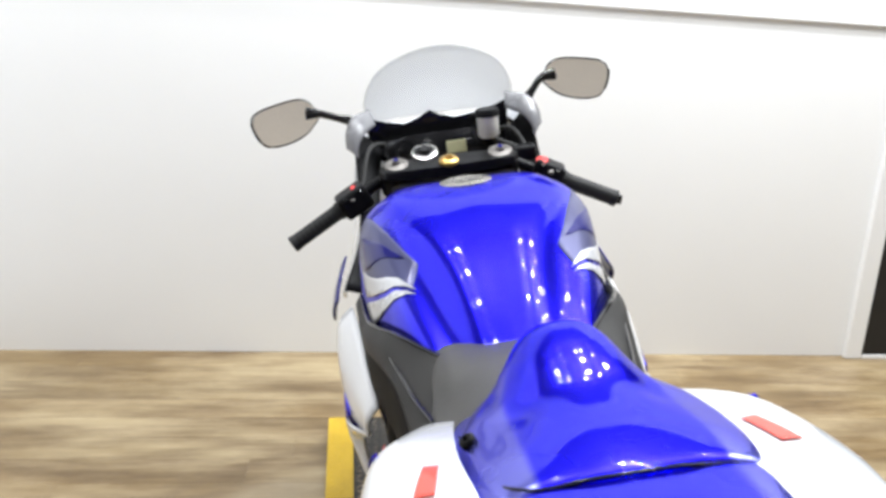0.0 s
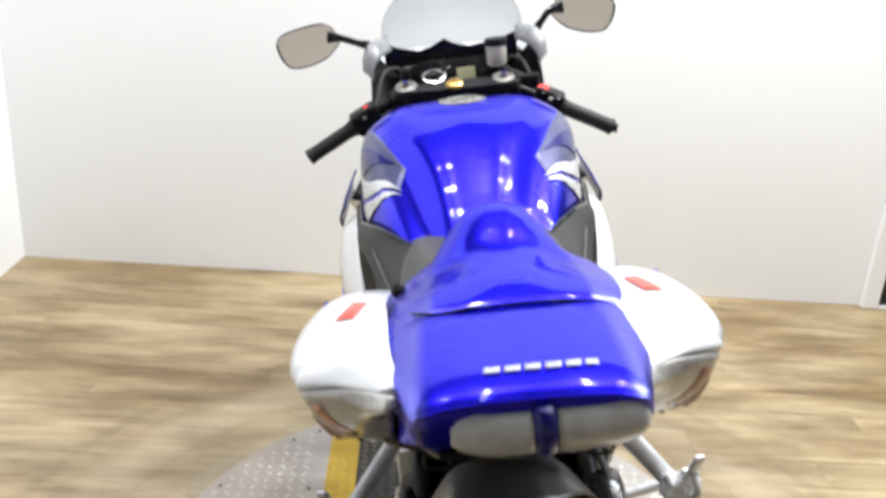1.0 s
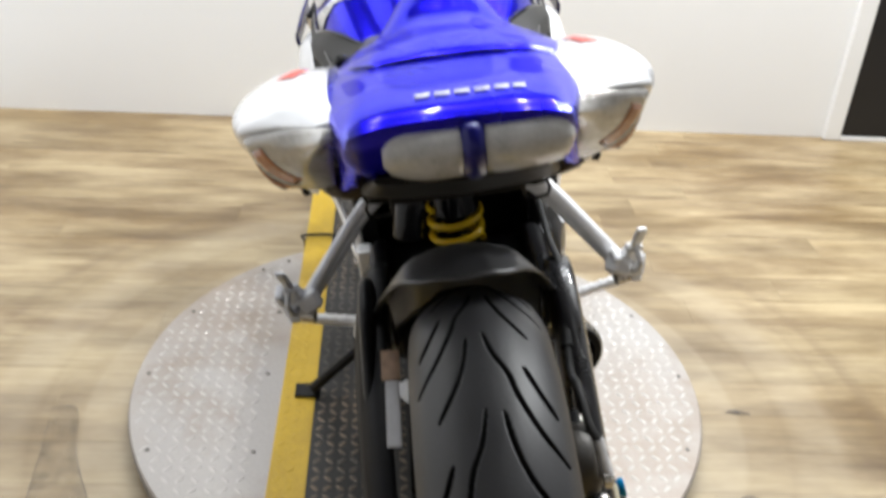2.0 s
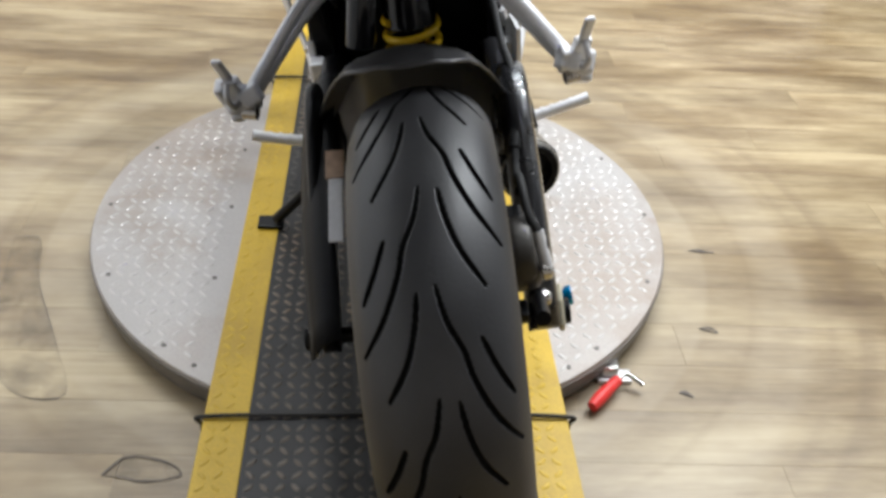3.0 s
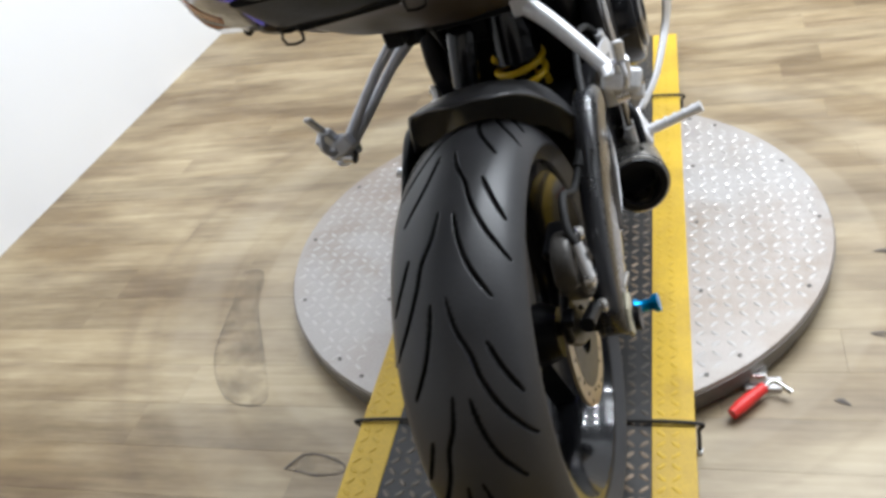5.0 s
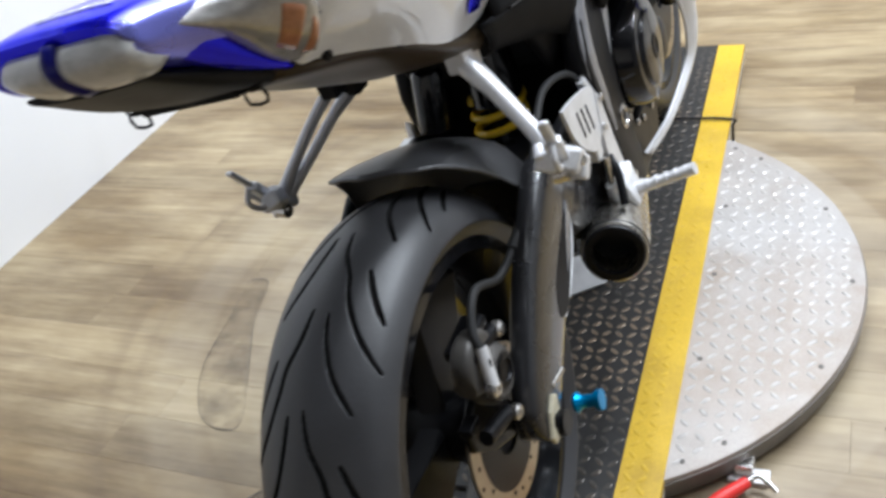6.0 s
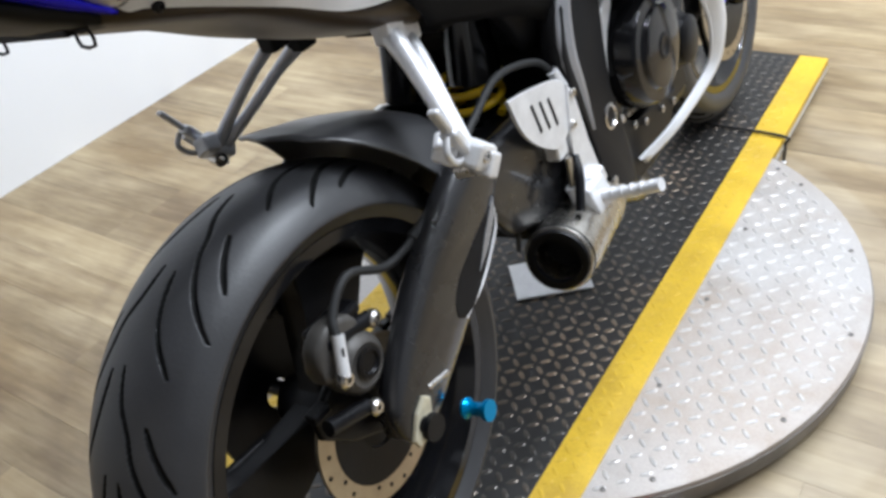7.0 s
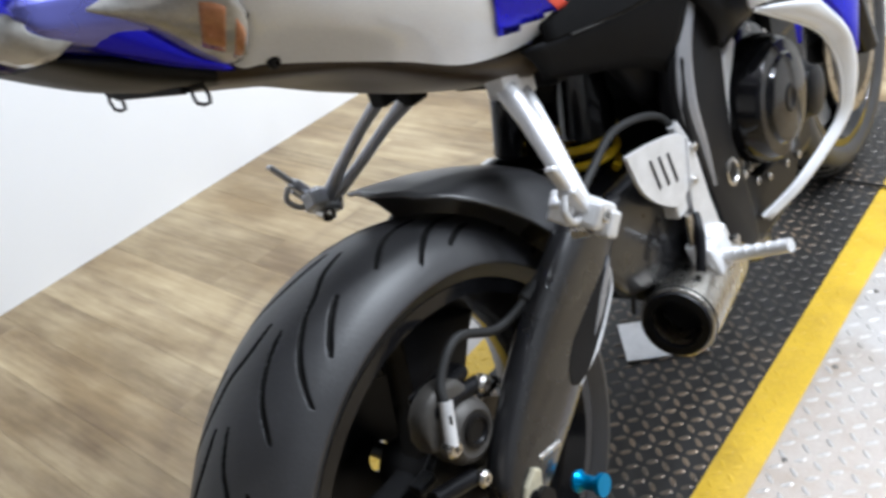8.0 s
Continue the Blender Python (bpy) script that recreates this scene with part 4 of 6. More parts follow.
tube("sensor_wire", [(0.130, 0.300, 0.500), (0.125, 0.325, 0.435), (0.120, 0.336, 0.386), (0.116, 0.326, 0.334)], 0.0035, "grip", hose, 8, 5, "thin black sensor wire")
tube("clip", [(0.126, 0.118, 0.498), (0.134, 0.16, 0.510)], 0.009, "grip", hose, 10)
tube("ferrule", [(0.148, 0.470, 0.545), (0.152, 0.482, 0.515)], 0.0085, "alu", hose, 10, label="bright metal ferrule")

# exhaust
EX, ED = Vector((0.170, 0.336, 0.317)), Vector((-0.20, 0.95, -0.16)).normalized()
exh = lathe("silencer", [(0.30, 0.028), (0.27, 0.043), (0.20, 0.051), (0.06, 0.053), (0.012, 0.052), (0.003, 0.050), (0.0, 0.046), (0.0, 0.038), (0.004, 0.035), (0.12, 0.033), (0.12, 0.0)], EX, ED, "exhaust", bike, 48, "stubby brushed steel exhaust silencer")
lathe("end_ring", [(-0.003, 0.034), (-0.003, 0.045), (0.006, 0.0502), (0.010, 0.0526), (0.010, 0.0515), (0.006, 0.033)], EX, ED, "engine", exh, 48, "dark end ring", closed=True)
lathe("bore", [(0.05, 0.0), (0.05, 0.0335), (0.1, 0.032), (0.1, 0.0)], EX, ED, "engine", exh, 32, "sooty black bore")
tube("hanger", [(0.185, 0.40, 0.36), (0.178, 0.43, 0.40), (0.165, 0.45, 0.42)], 0.007, "engine", exh, 8)
tube("exhaust_pipe", [tuple(EX + 0.27 * ED), (0.11, 0.72, 0.20), (0.05, 0.85, 0.17), (0.03, 1.0, 0.22)], 0.026, "gun", bike, 16)

# rear shock
shock = lathe("shock", [(0, 0.0), (0, 0.036), (0.06, 0.036), (0.064, 0.020), (0.12, 0.020), (0.124, 0.042), (0.24, 0.042), (0.24, 0)], (0.004, 0.455, 0.405), (0, 0.25, 1), "black_gloss", bike, 20)
coil = [(0.004 + 0.042 * math.cos(a), 0.470 + 0.042 * math.sin(a) + 0.25 * 0.024 * a / 6.283, 0.480 + 0.024 * a / 6.283) for a in np.linspace(0, 6.283 * 2.6, 40)]
tube("spring", coil, 0.0065, "yellow_spring", shock, 8, 2, "yellow painted coil spring")
lathe("piggyback", [(0, 0.0), (0, 0.024), (0.09, 0.024), (0.10, 0.018), (0.10, 0)], (-0.075, 0.40, 0.54), (0.2, 0.1, 1), "black_gloss", shock, 20)

# engine and main frame
eng = box("engine_block", (-0.135, 0.56, 0.26), (0.135, 0.98, 0.60), "engine", bike, 0.03, "black engine casing")
box("cylinder_head", (-0.15, 0.80, 0.50), (0.15, 1.02, 0.70), "engine", eng, 0.02)
box("sump", (-0.09, 0.62, 0.17), (0.09, 0.92, 0.27), "engine", eng, 0.03)
CC = (0.13, 0.725, 0.465)
clutch = lathe("clutch_cover", [(0, 0.0), (0, 0.118), (0.012, 0.118), (0.016, 0.114), (0.018, 0.100), (0.056, 0.095), (0.064, 0.088), (0.066, 0.070), (0.072, 0.066), (0.074, 0.056), (0.074, 0.0)], CC, (1, 0, 0), "black_gloss", eng, 56, "glossy black round clutch cover")
lathe("badge_ring", [(0.074, 0.0), (0.0745, 0.022), (0.076, 0.020), (0.076, 0.014), (0.0745, 0.012), (0.0745, 0.0)], CC, (1, 0, 0), "engine", clutch, 28)
for k in range(11):
    a = 2 * math.pi * k / 11 + 0.2
    bolt_head((0.142, CC[1] + 0.108 * math.sin(a), CC[2] + 0.108 * math.cos(a)), (1, 0, 0), 0.0065, "steel", clutch)
wp = lathe("water_pump", [(0, 0.0), (0, 0.055), (0.02, 0.055), (0.03, 0.046), (0.045, 0.042), (0.05, 0.03), (0.05, 0)], (0.13, 0.90, 0.40), (1, 0, 0), "engine", eng, 32)
for k in range(5):
    a = 2 * math.pi * k / 5
    bolt_head((0.150, 0.90 + 0.050 * math.sin(a), 0.40 + 0.050 * math.cos(a)), (1, 0, 0), 0.006, "steel", wp)
ARC = [radians(a) for a in (25, 40, 55, 70, 85, 98)]
plate("starter_cover", [(CC[1] - 0.124 * math.sin(a), CC[2] + 0.124 * math.cos(a)) for a in ARC] + [(CC[1] - (0.140 + 0.012 * math.sin(2 * (a - 0.4))) * math.sin(a), CC[2] + (0.140 + 0.012 * math.sin(2 * (a - 0.4))) * math.cos(a)) for a in ARC[::-1]], 0.13, 0.160, "alu", eng, 0.006, "bare alloy casing rim", seg=3)
plate("lower_casing", [(0.60, 0.30), (0.62, 0.40), (0.68, 0.345), (0.78, 0.345), (0.86, 0.33), (0.80, 0.25), (0.66, 0.25)], 0.10, 0.155, "engine", eng, 0.008)
for q in ((0.183, 0.668, 0.354), (0.160, 0.71, 0.338), (0.160, 0.78, 0.325), (0.160, 0.83, 0.315), (0.160, 0.63, 0.385)):
    bolt_head((0.155, q[1], q[2]), (1, 0, 0), 0.007, "steel", eng)

FR = [(0.80, 0.70), (0.66, 0.72), (0.55, 0.69), (0.492, 0.625), (0.474, 0.561), (0.492, 0.494), (0.512, 0.42), (0.535, 0.340), (0.56, 0.268), (0.64, 0.262), (0.638, 0.33), (0.612, 0.40), (0.598, 0.46), (0.588, 0.53), (0.60, 0.60), (0.66, 0.645), (0.80, 0.64)]
spar = plate("main_frame", FR, 0.126, 0.164, "frame_black", bike, 0.016, "satin dark grey alloy frame spar", seg=4)
# The lit rounded rear edge: its highlight is put in as light grey.
ruled("spar_highlight", [(0.1585, 0.556, 0.692), (0.1585, 0.500, 0.632), (0.1585, 0.480, 0.561), (0.1585, 0.496, 0.496), (0.1585, 0.515, 0.425)], [(0.1655, 0.575, 0.694), (0.1660, 0.530, 0.632), (0.1660, 0.514, 0.561), (0.1660, 0.520, 0.496), (0.1655, 0.524, 0.425)], "mount_grey", spar, 4, 5, 0.0, 0.004, "rear edge of the spar, its highlight put in as lighter grey")
plate("left_spar", FR, -0.162, -0.128, "frame_black", spar, 0.012, seg=3)
ruled("upper_spar", [(0.165, 0.55, 0.69), (0.185, 0.75, 0.74), (0.165, 0.95, 0.80), (0.10, 1.08, 0.84)], [(0.165, 0.60, 0.60), (0.185, 0.80, 0.64), (0.165, 1.0, 0.70), (0.10, 1.12, 0.75)], "frame_black", spar, 6, 5, 0.012, 0.02)
ruled("upper_spar", mirrored([(0.165, 0.55, 0.69), (0.185, 0.75, 0.74), (0.165, 0.95, 0.80), (0.10, 1.08, 0.84)]), mirrored([(0.165, 0.60, 0.60), (0.185, 0.80, 0.64), (0.165, 1.0, 0.70), (0.10, 1.12, 0.75)]), "frame_black", spar, 6, 5, -0.012, 0.02)
for sx in (1, -1):
    lathe("pivot_cap", [(0, 0.0), (0, 0.021), (0.004, 0.021), (0.005, 0.017), (0.001, 0.014), (0.001, 0.0)], (sx * 0.162, 0.58, 0.416), (sx, 0, 0), "steel", spar, 20, "bright pivot bolt")
    bolt_head((sx * 0.162, 0.552, 0.318), (sx, 0, 0), 0.008, "steel", spar)
box("airbox", (-0.13, 0.50, 0.56), (0.13, 1.02, 0.78), "dark_plastic", bike, 0.03)
box("battery_tray", (-0.095, 0.33, 0.66), (0.095, 0.52, 0.80), "dark_plastic", bike, 0.02)
ruled("inner_guard", [(0.125, 0.34, 0.765), (0.135, 0.42, 0.755), (0.145, 0.50, 0.74), (0.15, 0.62, 0.72)], [(0.10, 0.40, 0.68), (0.105, 0.44, 0.62), (0.11, 0.48, 0.57), (0.12, 0.58, 0.56)], "dark_plastic", bike, 6, 5, 0.01, 0.004)
ruled("inner_guard", mirrored([(0.125, 0.34, 0.765), (0.135, 0.42, 0.755), (0.145, 0.50, 0.74), (0.15, 0.62, 0.72)]), mirrored([(0.10, 0.40, 0.68), (0.105, 0.44, 0.62), (0.11, 0.48, 0.57), (0.12, 0.58, 0.56)]), "dark_plastic", bike, 6, 5, -0.01, 0.004)

# fuel tank
TANK = Body([
    (0.415, [(0, 0.803), (0.030, 0.800), (0.050, 0.792), (0.066, 0.789), (0.076, 0.784)]),
    (0.45, [(0, 0.829), (0.036, 0.825), (0.064, 0.812), (0.094, 0.806), (0.110, 0.794)]),
    (0.52, [(0, 0.866), (0.045, 0.864), (0.080, 0.840), (0.118, 0.826), (0.136, 0.790)]),
    (0.60, [(0, 0.900), (0.057, 0.898), (0.096, 0.867), (0.142, 0.845), (0.163, 0.780)]),
    (0.68, [(0, 0.927), (0.074, 0.923), (0.116, 0.892), (0.162, 0.866), (0.183, 0.778)]),
    (0.76, [(0, 0.944), (0.092, 0.937), (0.136, 0.914), (0.180, 0.884), (0.196, 0.782)]),
    (0.84, [(0, 0.948), (0.100, 0.944), (0.148, 0.928), (0.190, 0.892), (0.204, 0.790)]),
    (0.92, [(0, 0.940), (0.090, 0.940), (0.138, 0.928), (0.182, 0.888), (0.197, 0.800)]),
    (1.00, [(0, 0.918), (0.062, 0.919), (0.108, 0.908), (0.150, 0.870), (0.164, 0.818)]),
], 6, 8)
tank = TANK.skin("fuel_tank", "blue_tank", bike, label="glossy metallic blue fuel tank with silver flashes")
for s in (-1, 1):
    TANK.decal("grey_flash", [(0.80, s * 0.66), (0.47, s * 0.47), (0.41, s * 0.60), (0.62, s * 0.93)], "grey_blue", tank, 0.0010, 10, "grey blue pointed flash", True)
    TANK.decal("navy_patch", [(0.712, s * 0.74), (0.513, s * 0.533), (0.515, s * 0.545), (0.625, s * 0.84)], "navy", tank, 0.0018, 8, "dark blue pointed patch", True)
    TANK.decal("silver_flash", [(0.660, s * 0.858), (0.40, s * 0.575), (0.402, s * 0.588), (0.612, s * 0.930)], "silver", tank, 0.0026, 8, "silver pointed flash", True)
    TANK.decal("silver_flash", [(0.610, s * 0.950), (0.385, s * 0.590), (0.388, s * 0.605), (0.530, s * 0.990)], "silver", tank, 0.0026, 8, "silver pointed flash", True)
lathe("filler_cap", [(0, 0.0), (0, 0.046), (0.003, 0.046), (0.005, 0.040), (0.007, 0.030), (0.005, 0.026), (0.005, 0.0)], (0.0, 0.892, 0.9425), (0, 0.08, 1), "exhaust", tank, 40, "round bright fuel filler cap")
tube("seam", [tuple(TANK.at(u, -1) + np.array([0.001, 0, 0])) for u in np.linspace(0, 0.55, 9)] , 0.003, "black_gloss", tank, 6, 3)
tube("seam", [tuple(TANK.at(u, 1) - np.array([0.001, 0, 0])) for u in np.linspace(0, 0.55, 9)], 0.003, "black_gloss", tank, 6, 3)

# rider's seat and side covers
SEAT = Body([
    (0.13, [(0, 0.852), (0.06, 0.848), (0.105, 0.825), (0.115, 0.79)]),
    (0.22, [(0, 0.842), (0.07, 0.838), (0.125, 0.812), (0.135, 0.77)]),
    (0.33, [(0, 0.842), (0.07, 0.837), (0.125, 0.808), (0.138, 0.76)]),
    (0.41, [(0, 0.842), (0.06, 0.839), (0.106, 0.832), (0.146, 0.775)]),
    (0.48, [(0, 0.836), (0.05, 0.834), (0.098, 0.834), (0.142, 0.785)])], 5, 5)
seat = SEAT.skin("rider_seat", "grey_plastic", bike, label="dark grey textured rider seat")
for s in (-1, 1):
    COVER = [
        (0.26, [(0.112, 0.802), (0.140, 0.768), (0.142, 0.745)]),
        (0.38, [(0.102, 0.826), (0.152, 0.780), (0.160, 0.728)]),
        (0.46, [(0.102, 0.831), (0.162, 0.792), (0.170, 0.722)]),
        (0.55, [(0.153, 0.829), (0.180, 0.785), (0.184, 0.712)]),
        (0.65, [(0.187, 0.804), (0.200, 0.765), (0.200, 0.705)]),
        (0.74, [(0.199, 0.784), (0.208, 0.745), (0.207, 0.708)]),
        (0.82, [(0.206, 0.790), (0.213, 0.760), (0.211, 0.740)])]
    mid = [tuple((np.array(p[0]) * 0.45 + np.array(p[1]) * 0.55) + (0.004, 0.003)) for y, p in COVER]
    low = Body([(y, [p[1], ((p[1][0] + p[2][0]) / 2 + 0.001, (p[1][1] + p[2][1]) / 2), p[2]]) for y, p in COVER], 6, 6)
    cover = Body([(y, [p[0], q, p[1]]) for (y, p), q in zip(COVER, mid)], 6, 6).skin("side_cover", "side_plastic", bike, closed=False, half=s, label="matt grey frame side cover with black seams", wall=0.004)
    low.skin("lower_cover", "matt_black", cover, closed=False, half=s, label="black lower half of the cover", wall=0.004)
    ruled("subframe_cover", [(s * 0.136, 0.22, 0.752), (s * 0.158, 0.38, 0.730), (s * 0.168, 0.48, 0.722), (s * 0.172, 0.55, 0.715)], [(s * 0.118, 0.27, 0.700), (s * 0.126, 0.34, 0.676), (s * 0.136, 0.42, 0.648), (s * 0.146, 0.492, 0.610)], "matt_black", cover, 6, 5, s * 0.006, 0.004, "black panel beneath the cover")
    tube("panel_seam", [(s * 0.150, 0.30, 0.738), (s * 0.162, 0.40, 0.726), (s * 0.172, 0.52, 0.717)], 0.0016, "side_plastic", cover, 6, 4)
    TOP = [(s * p[0][0], y, p[0][1]) for y, p in COVER[2:]]
    ruled("cover_lining", TOP, [(x - s * 0.034, y, z - 0.032) for x, y, z in TOP], "dark_plastic", cover, 4, 6, 0, 0.003, "black gap beside the tank")
    tube("cover_line", [(x - s * 0.001, y, z + 0.001) for x, y, z in TOP], 0.0032, "black_gloss", cover, 6, 6, "black seam along the tank")
    tube("cover_line", [(s * 0.182, 0.625, 0.807), (s * 0.171, 0.56, 0.808), (s * 0.156, 0.48, 0.807), (s * 0.140, 0.40, 0.806), (s * 0.123, 0.33, 0.812)], 0.0028, "black_gloss", cover, 6, 5, "black seam across the cover")

# tail: blue centre, seat cowl, white side panels, lamps
TAIL = Body([
    (-0.236, [(0, 0.984), (0.045, 0.983), (0.072, 0.979), (0.081, 0.974), (0.072, 0.966), (0.0, 0.962)]),
    (-0.224, [(0, 0.9885), (0.048, 0.987), (0.077, 0.981), (0.087, 0.970), (0.076, 0.945), (0.0, 0.940)]),
    (-0.19, [(0, 0.987), (0.052, 0.986), (0.084, 0.978), (0.094, 0.962), (0.078, 0.925), (0.0, 0.918)]),
    (-0.12, [(0, 0.978), (0.062, 0.976), (0.098, 0.966), (0.109, 0.945), (0.090, 0.895), (0.0, 0.888)]),
    (-0.05, [(0, 0.967), (0.070, 0.964), (0.108, 0.952), (0.118, 0.925), (0.100, 0.865), (0.0, 0.855)]),
    (0.05, [(0, 0.938), (0.076, 0.935), (0.112, 0.922), (0.122, 0.885), (0.108, 0.820), (0.0, 0.812)]),
    (0.16, [(0, 0.898), (0.075, 0.896), (0.112, 0.883), (0.118, 0.840), (0.105, 0.775), (0.0, 0.768)]),
    (0.28, [(0, 0.848), (0.070, 0.845), (0.105, 0.828), (0.112, 0.790), (0.100, 0.735), (0.0, 0.725)])], 6, 6)
tail = TAIL.skin("tail_fairing", "blue_tail", bike, label="glossy blue tail fairing with silver blue edges")
COWL_ROWS = [
    (-0.0560, [(0, 0.9655), (0.03, 0.965), (0.055, 0.9635), (0.075, 0.960), (0.090, 0.953), (0.098, 0.940)]),
    (-0.046, [(0, 0.9700), (0.03, 0.9695), (0.058, 0.9680), (0.080, 0.9635), (0.098, 0.955), (0.106, 0.940)]),
    (0.00, [(0, 0.9705), (0.035, 0.968), (0.062, 0.963), (0.086, 0.956), (0.105, 0.946), (0.112, 0.926)]),
    (0.05, [(0, 0.9655), (0.035, 0.961), (0.060, 0.953), (0.086, 0.944), (0.108, 0.934), (0.116, 0.910)]),
    (0.09, [(0, 0.966), (0.036, 0.957), (0.058, 0.944), (0.080, 0.937), (0.108, 0.924), (0.117, 0.895)]),
    (0.125, [(0, 0.974), (0.038, 0.963), (0.060, 0.942), (0.076, 0.933), (0.104, 0.916), (0.116, 0.880)]),
    (0.16, [(0, 0.979), (0.038, 0.966), (0.060, 0.940), (0.074, 0.924), (0.100, 0.904), (0.114, 0.866)]),
    (0.195, [(0, 0.977), (0.037, 0.963), (0.058, 0.934), (0.072, 0.912), (0.094, 0.888), (0.110, 0.852)]),
    (0.23, [(0, 0.960), (0.036, 0.945), (0.055, 0.914), (0.068, 0.890), (0.088, 0.866), (0.105, 0.838)]),
    (0.26, [(0, 0.925), (0.034, 0.912), (0.052, 0.885), (0.064, 0.866), (0.080, 0.850), (0.098, 0.826)]),
    (0.28, [(0, 0.885), (0.030, 0.876), (0.050, 0.858), (0.060, 0.850), (0.070, 0.843), (0.088, 0.820)])]
# a further point beside the crown keeps it round
COWL = Body([(y, [p[0], (p[1][0] * 0.45, p[0][1] - (p[0][1] - p[1][1]) * 0.14)] + p[1:]) for y, p in COWL_ROWS], 6, 6)
cowl = COWL.skin("seat_cowl", "blue_cowl", bike, closed=False, label="blue single-seat cowl with a raised hump", wall=0.004)
TAIL_SIDE, COWL_SIDE, LAMP_SIDE = 0.004, 0.005, 0.009


def on_tail(x, y):
    """The tail's upper skin below a point of the cowl's rim."""
    g = TAIL.grid
    i = int(np.argmin(abs(g[:, 0, 1] - y)))
    row = g[i][: g.shape[1] * 3 // 5]
    return float(np.interp(abs(x + COWL_SIDE), row[:, 0], row[:, 2]))


gap = [(x, y, on_tail(x, y) + 0.0012) for x, y in ((-0.113, 0.150), (-0.111, 0.105), (-0.109, 0.070), (-0.105, 0.02), (-0.098, -0.02), (-0.086, -0.045), (-0.066, -0.0545), (-0.035, -0.057), (0, -0.058), (0.035, -0.0575), (0.060, -0.0565), (0.080, -0.054))]
tube("cowl_gap", gap, [0.0017] * 10 + [0.0014, 0.0008], "black_gloss", cowl, 8, 6, "black gap round the cowl")
bolt_head((-0.108, 0.080, 0.930), (-0.5, -0.2, 1), 0.008, "dark_plastic", cowl, "lock_pin", 0.008)
# plain strokes in place of the maker's name on the tail
for k in range(6):
    x0 = -0.028 + 0.0138 * k
    TAIL.decal("name_stroke", [(0.235, x0 / 0.245), (0.265, (x0 + 0.001) / 0.250), (0.265, (x0 + 0.0122) / 0.250), (0.235, (x0 + 0.0112) / 0.245)], "silver", tail, 0.0014, 3)


def ruled_patch(name, A, B, u, t, material, parent, bulge, bulge_dir, lift, label="", steps=5, n=6):
    """The stretch u, t of a ruled panel, lifted off it as a thin film."""
    a, b = spline(A, steps), spline(B, steps)
    k, verts = len(a) - 1, []
    for j in range(n + 1):
        for i in range(n + 1):
            uu, tt = (u[0] + (u[1] - u[0]) * i / n) * k, t[0] + (t[1] - t[0]) * j / n
            w = int(min(uu, k - 1))
            pa, pb = a[w] + (a[w + 1] - a[w]) * (uu - w), b[w] + (b[w + 1] - b[w]) * (uu - w)
            verts.append(pa * (1 - tt) + pb * tt + np.array(bulge_dir) * (bulge * math.sin(math.pi * tt) + lift))
    return thick(link(name, verts, grid_faces(n + 1, n + 1), material, parent, label), 0.0006, 0)


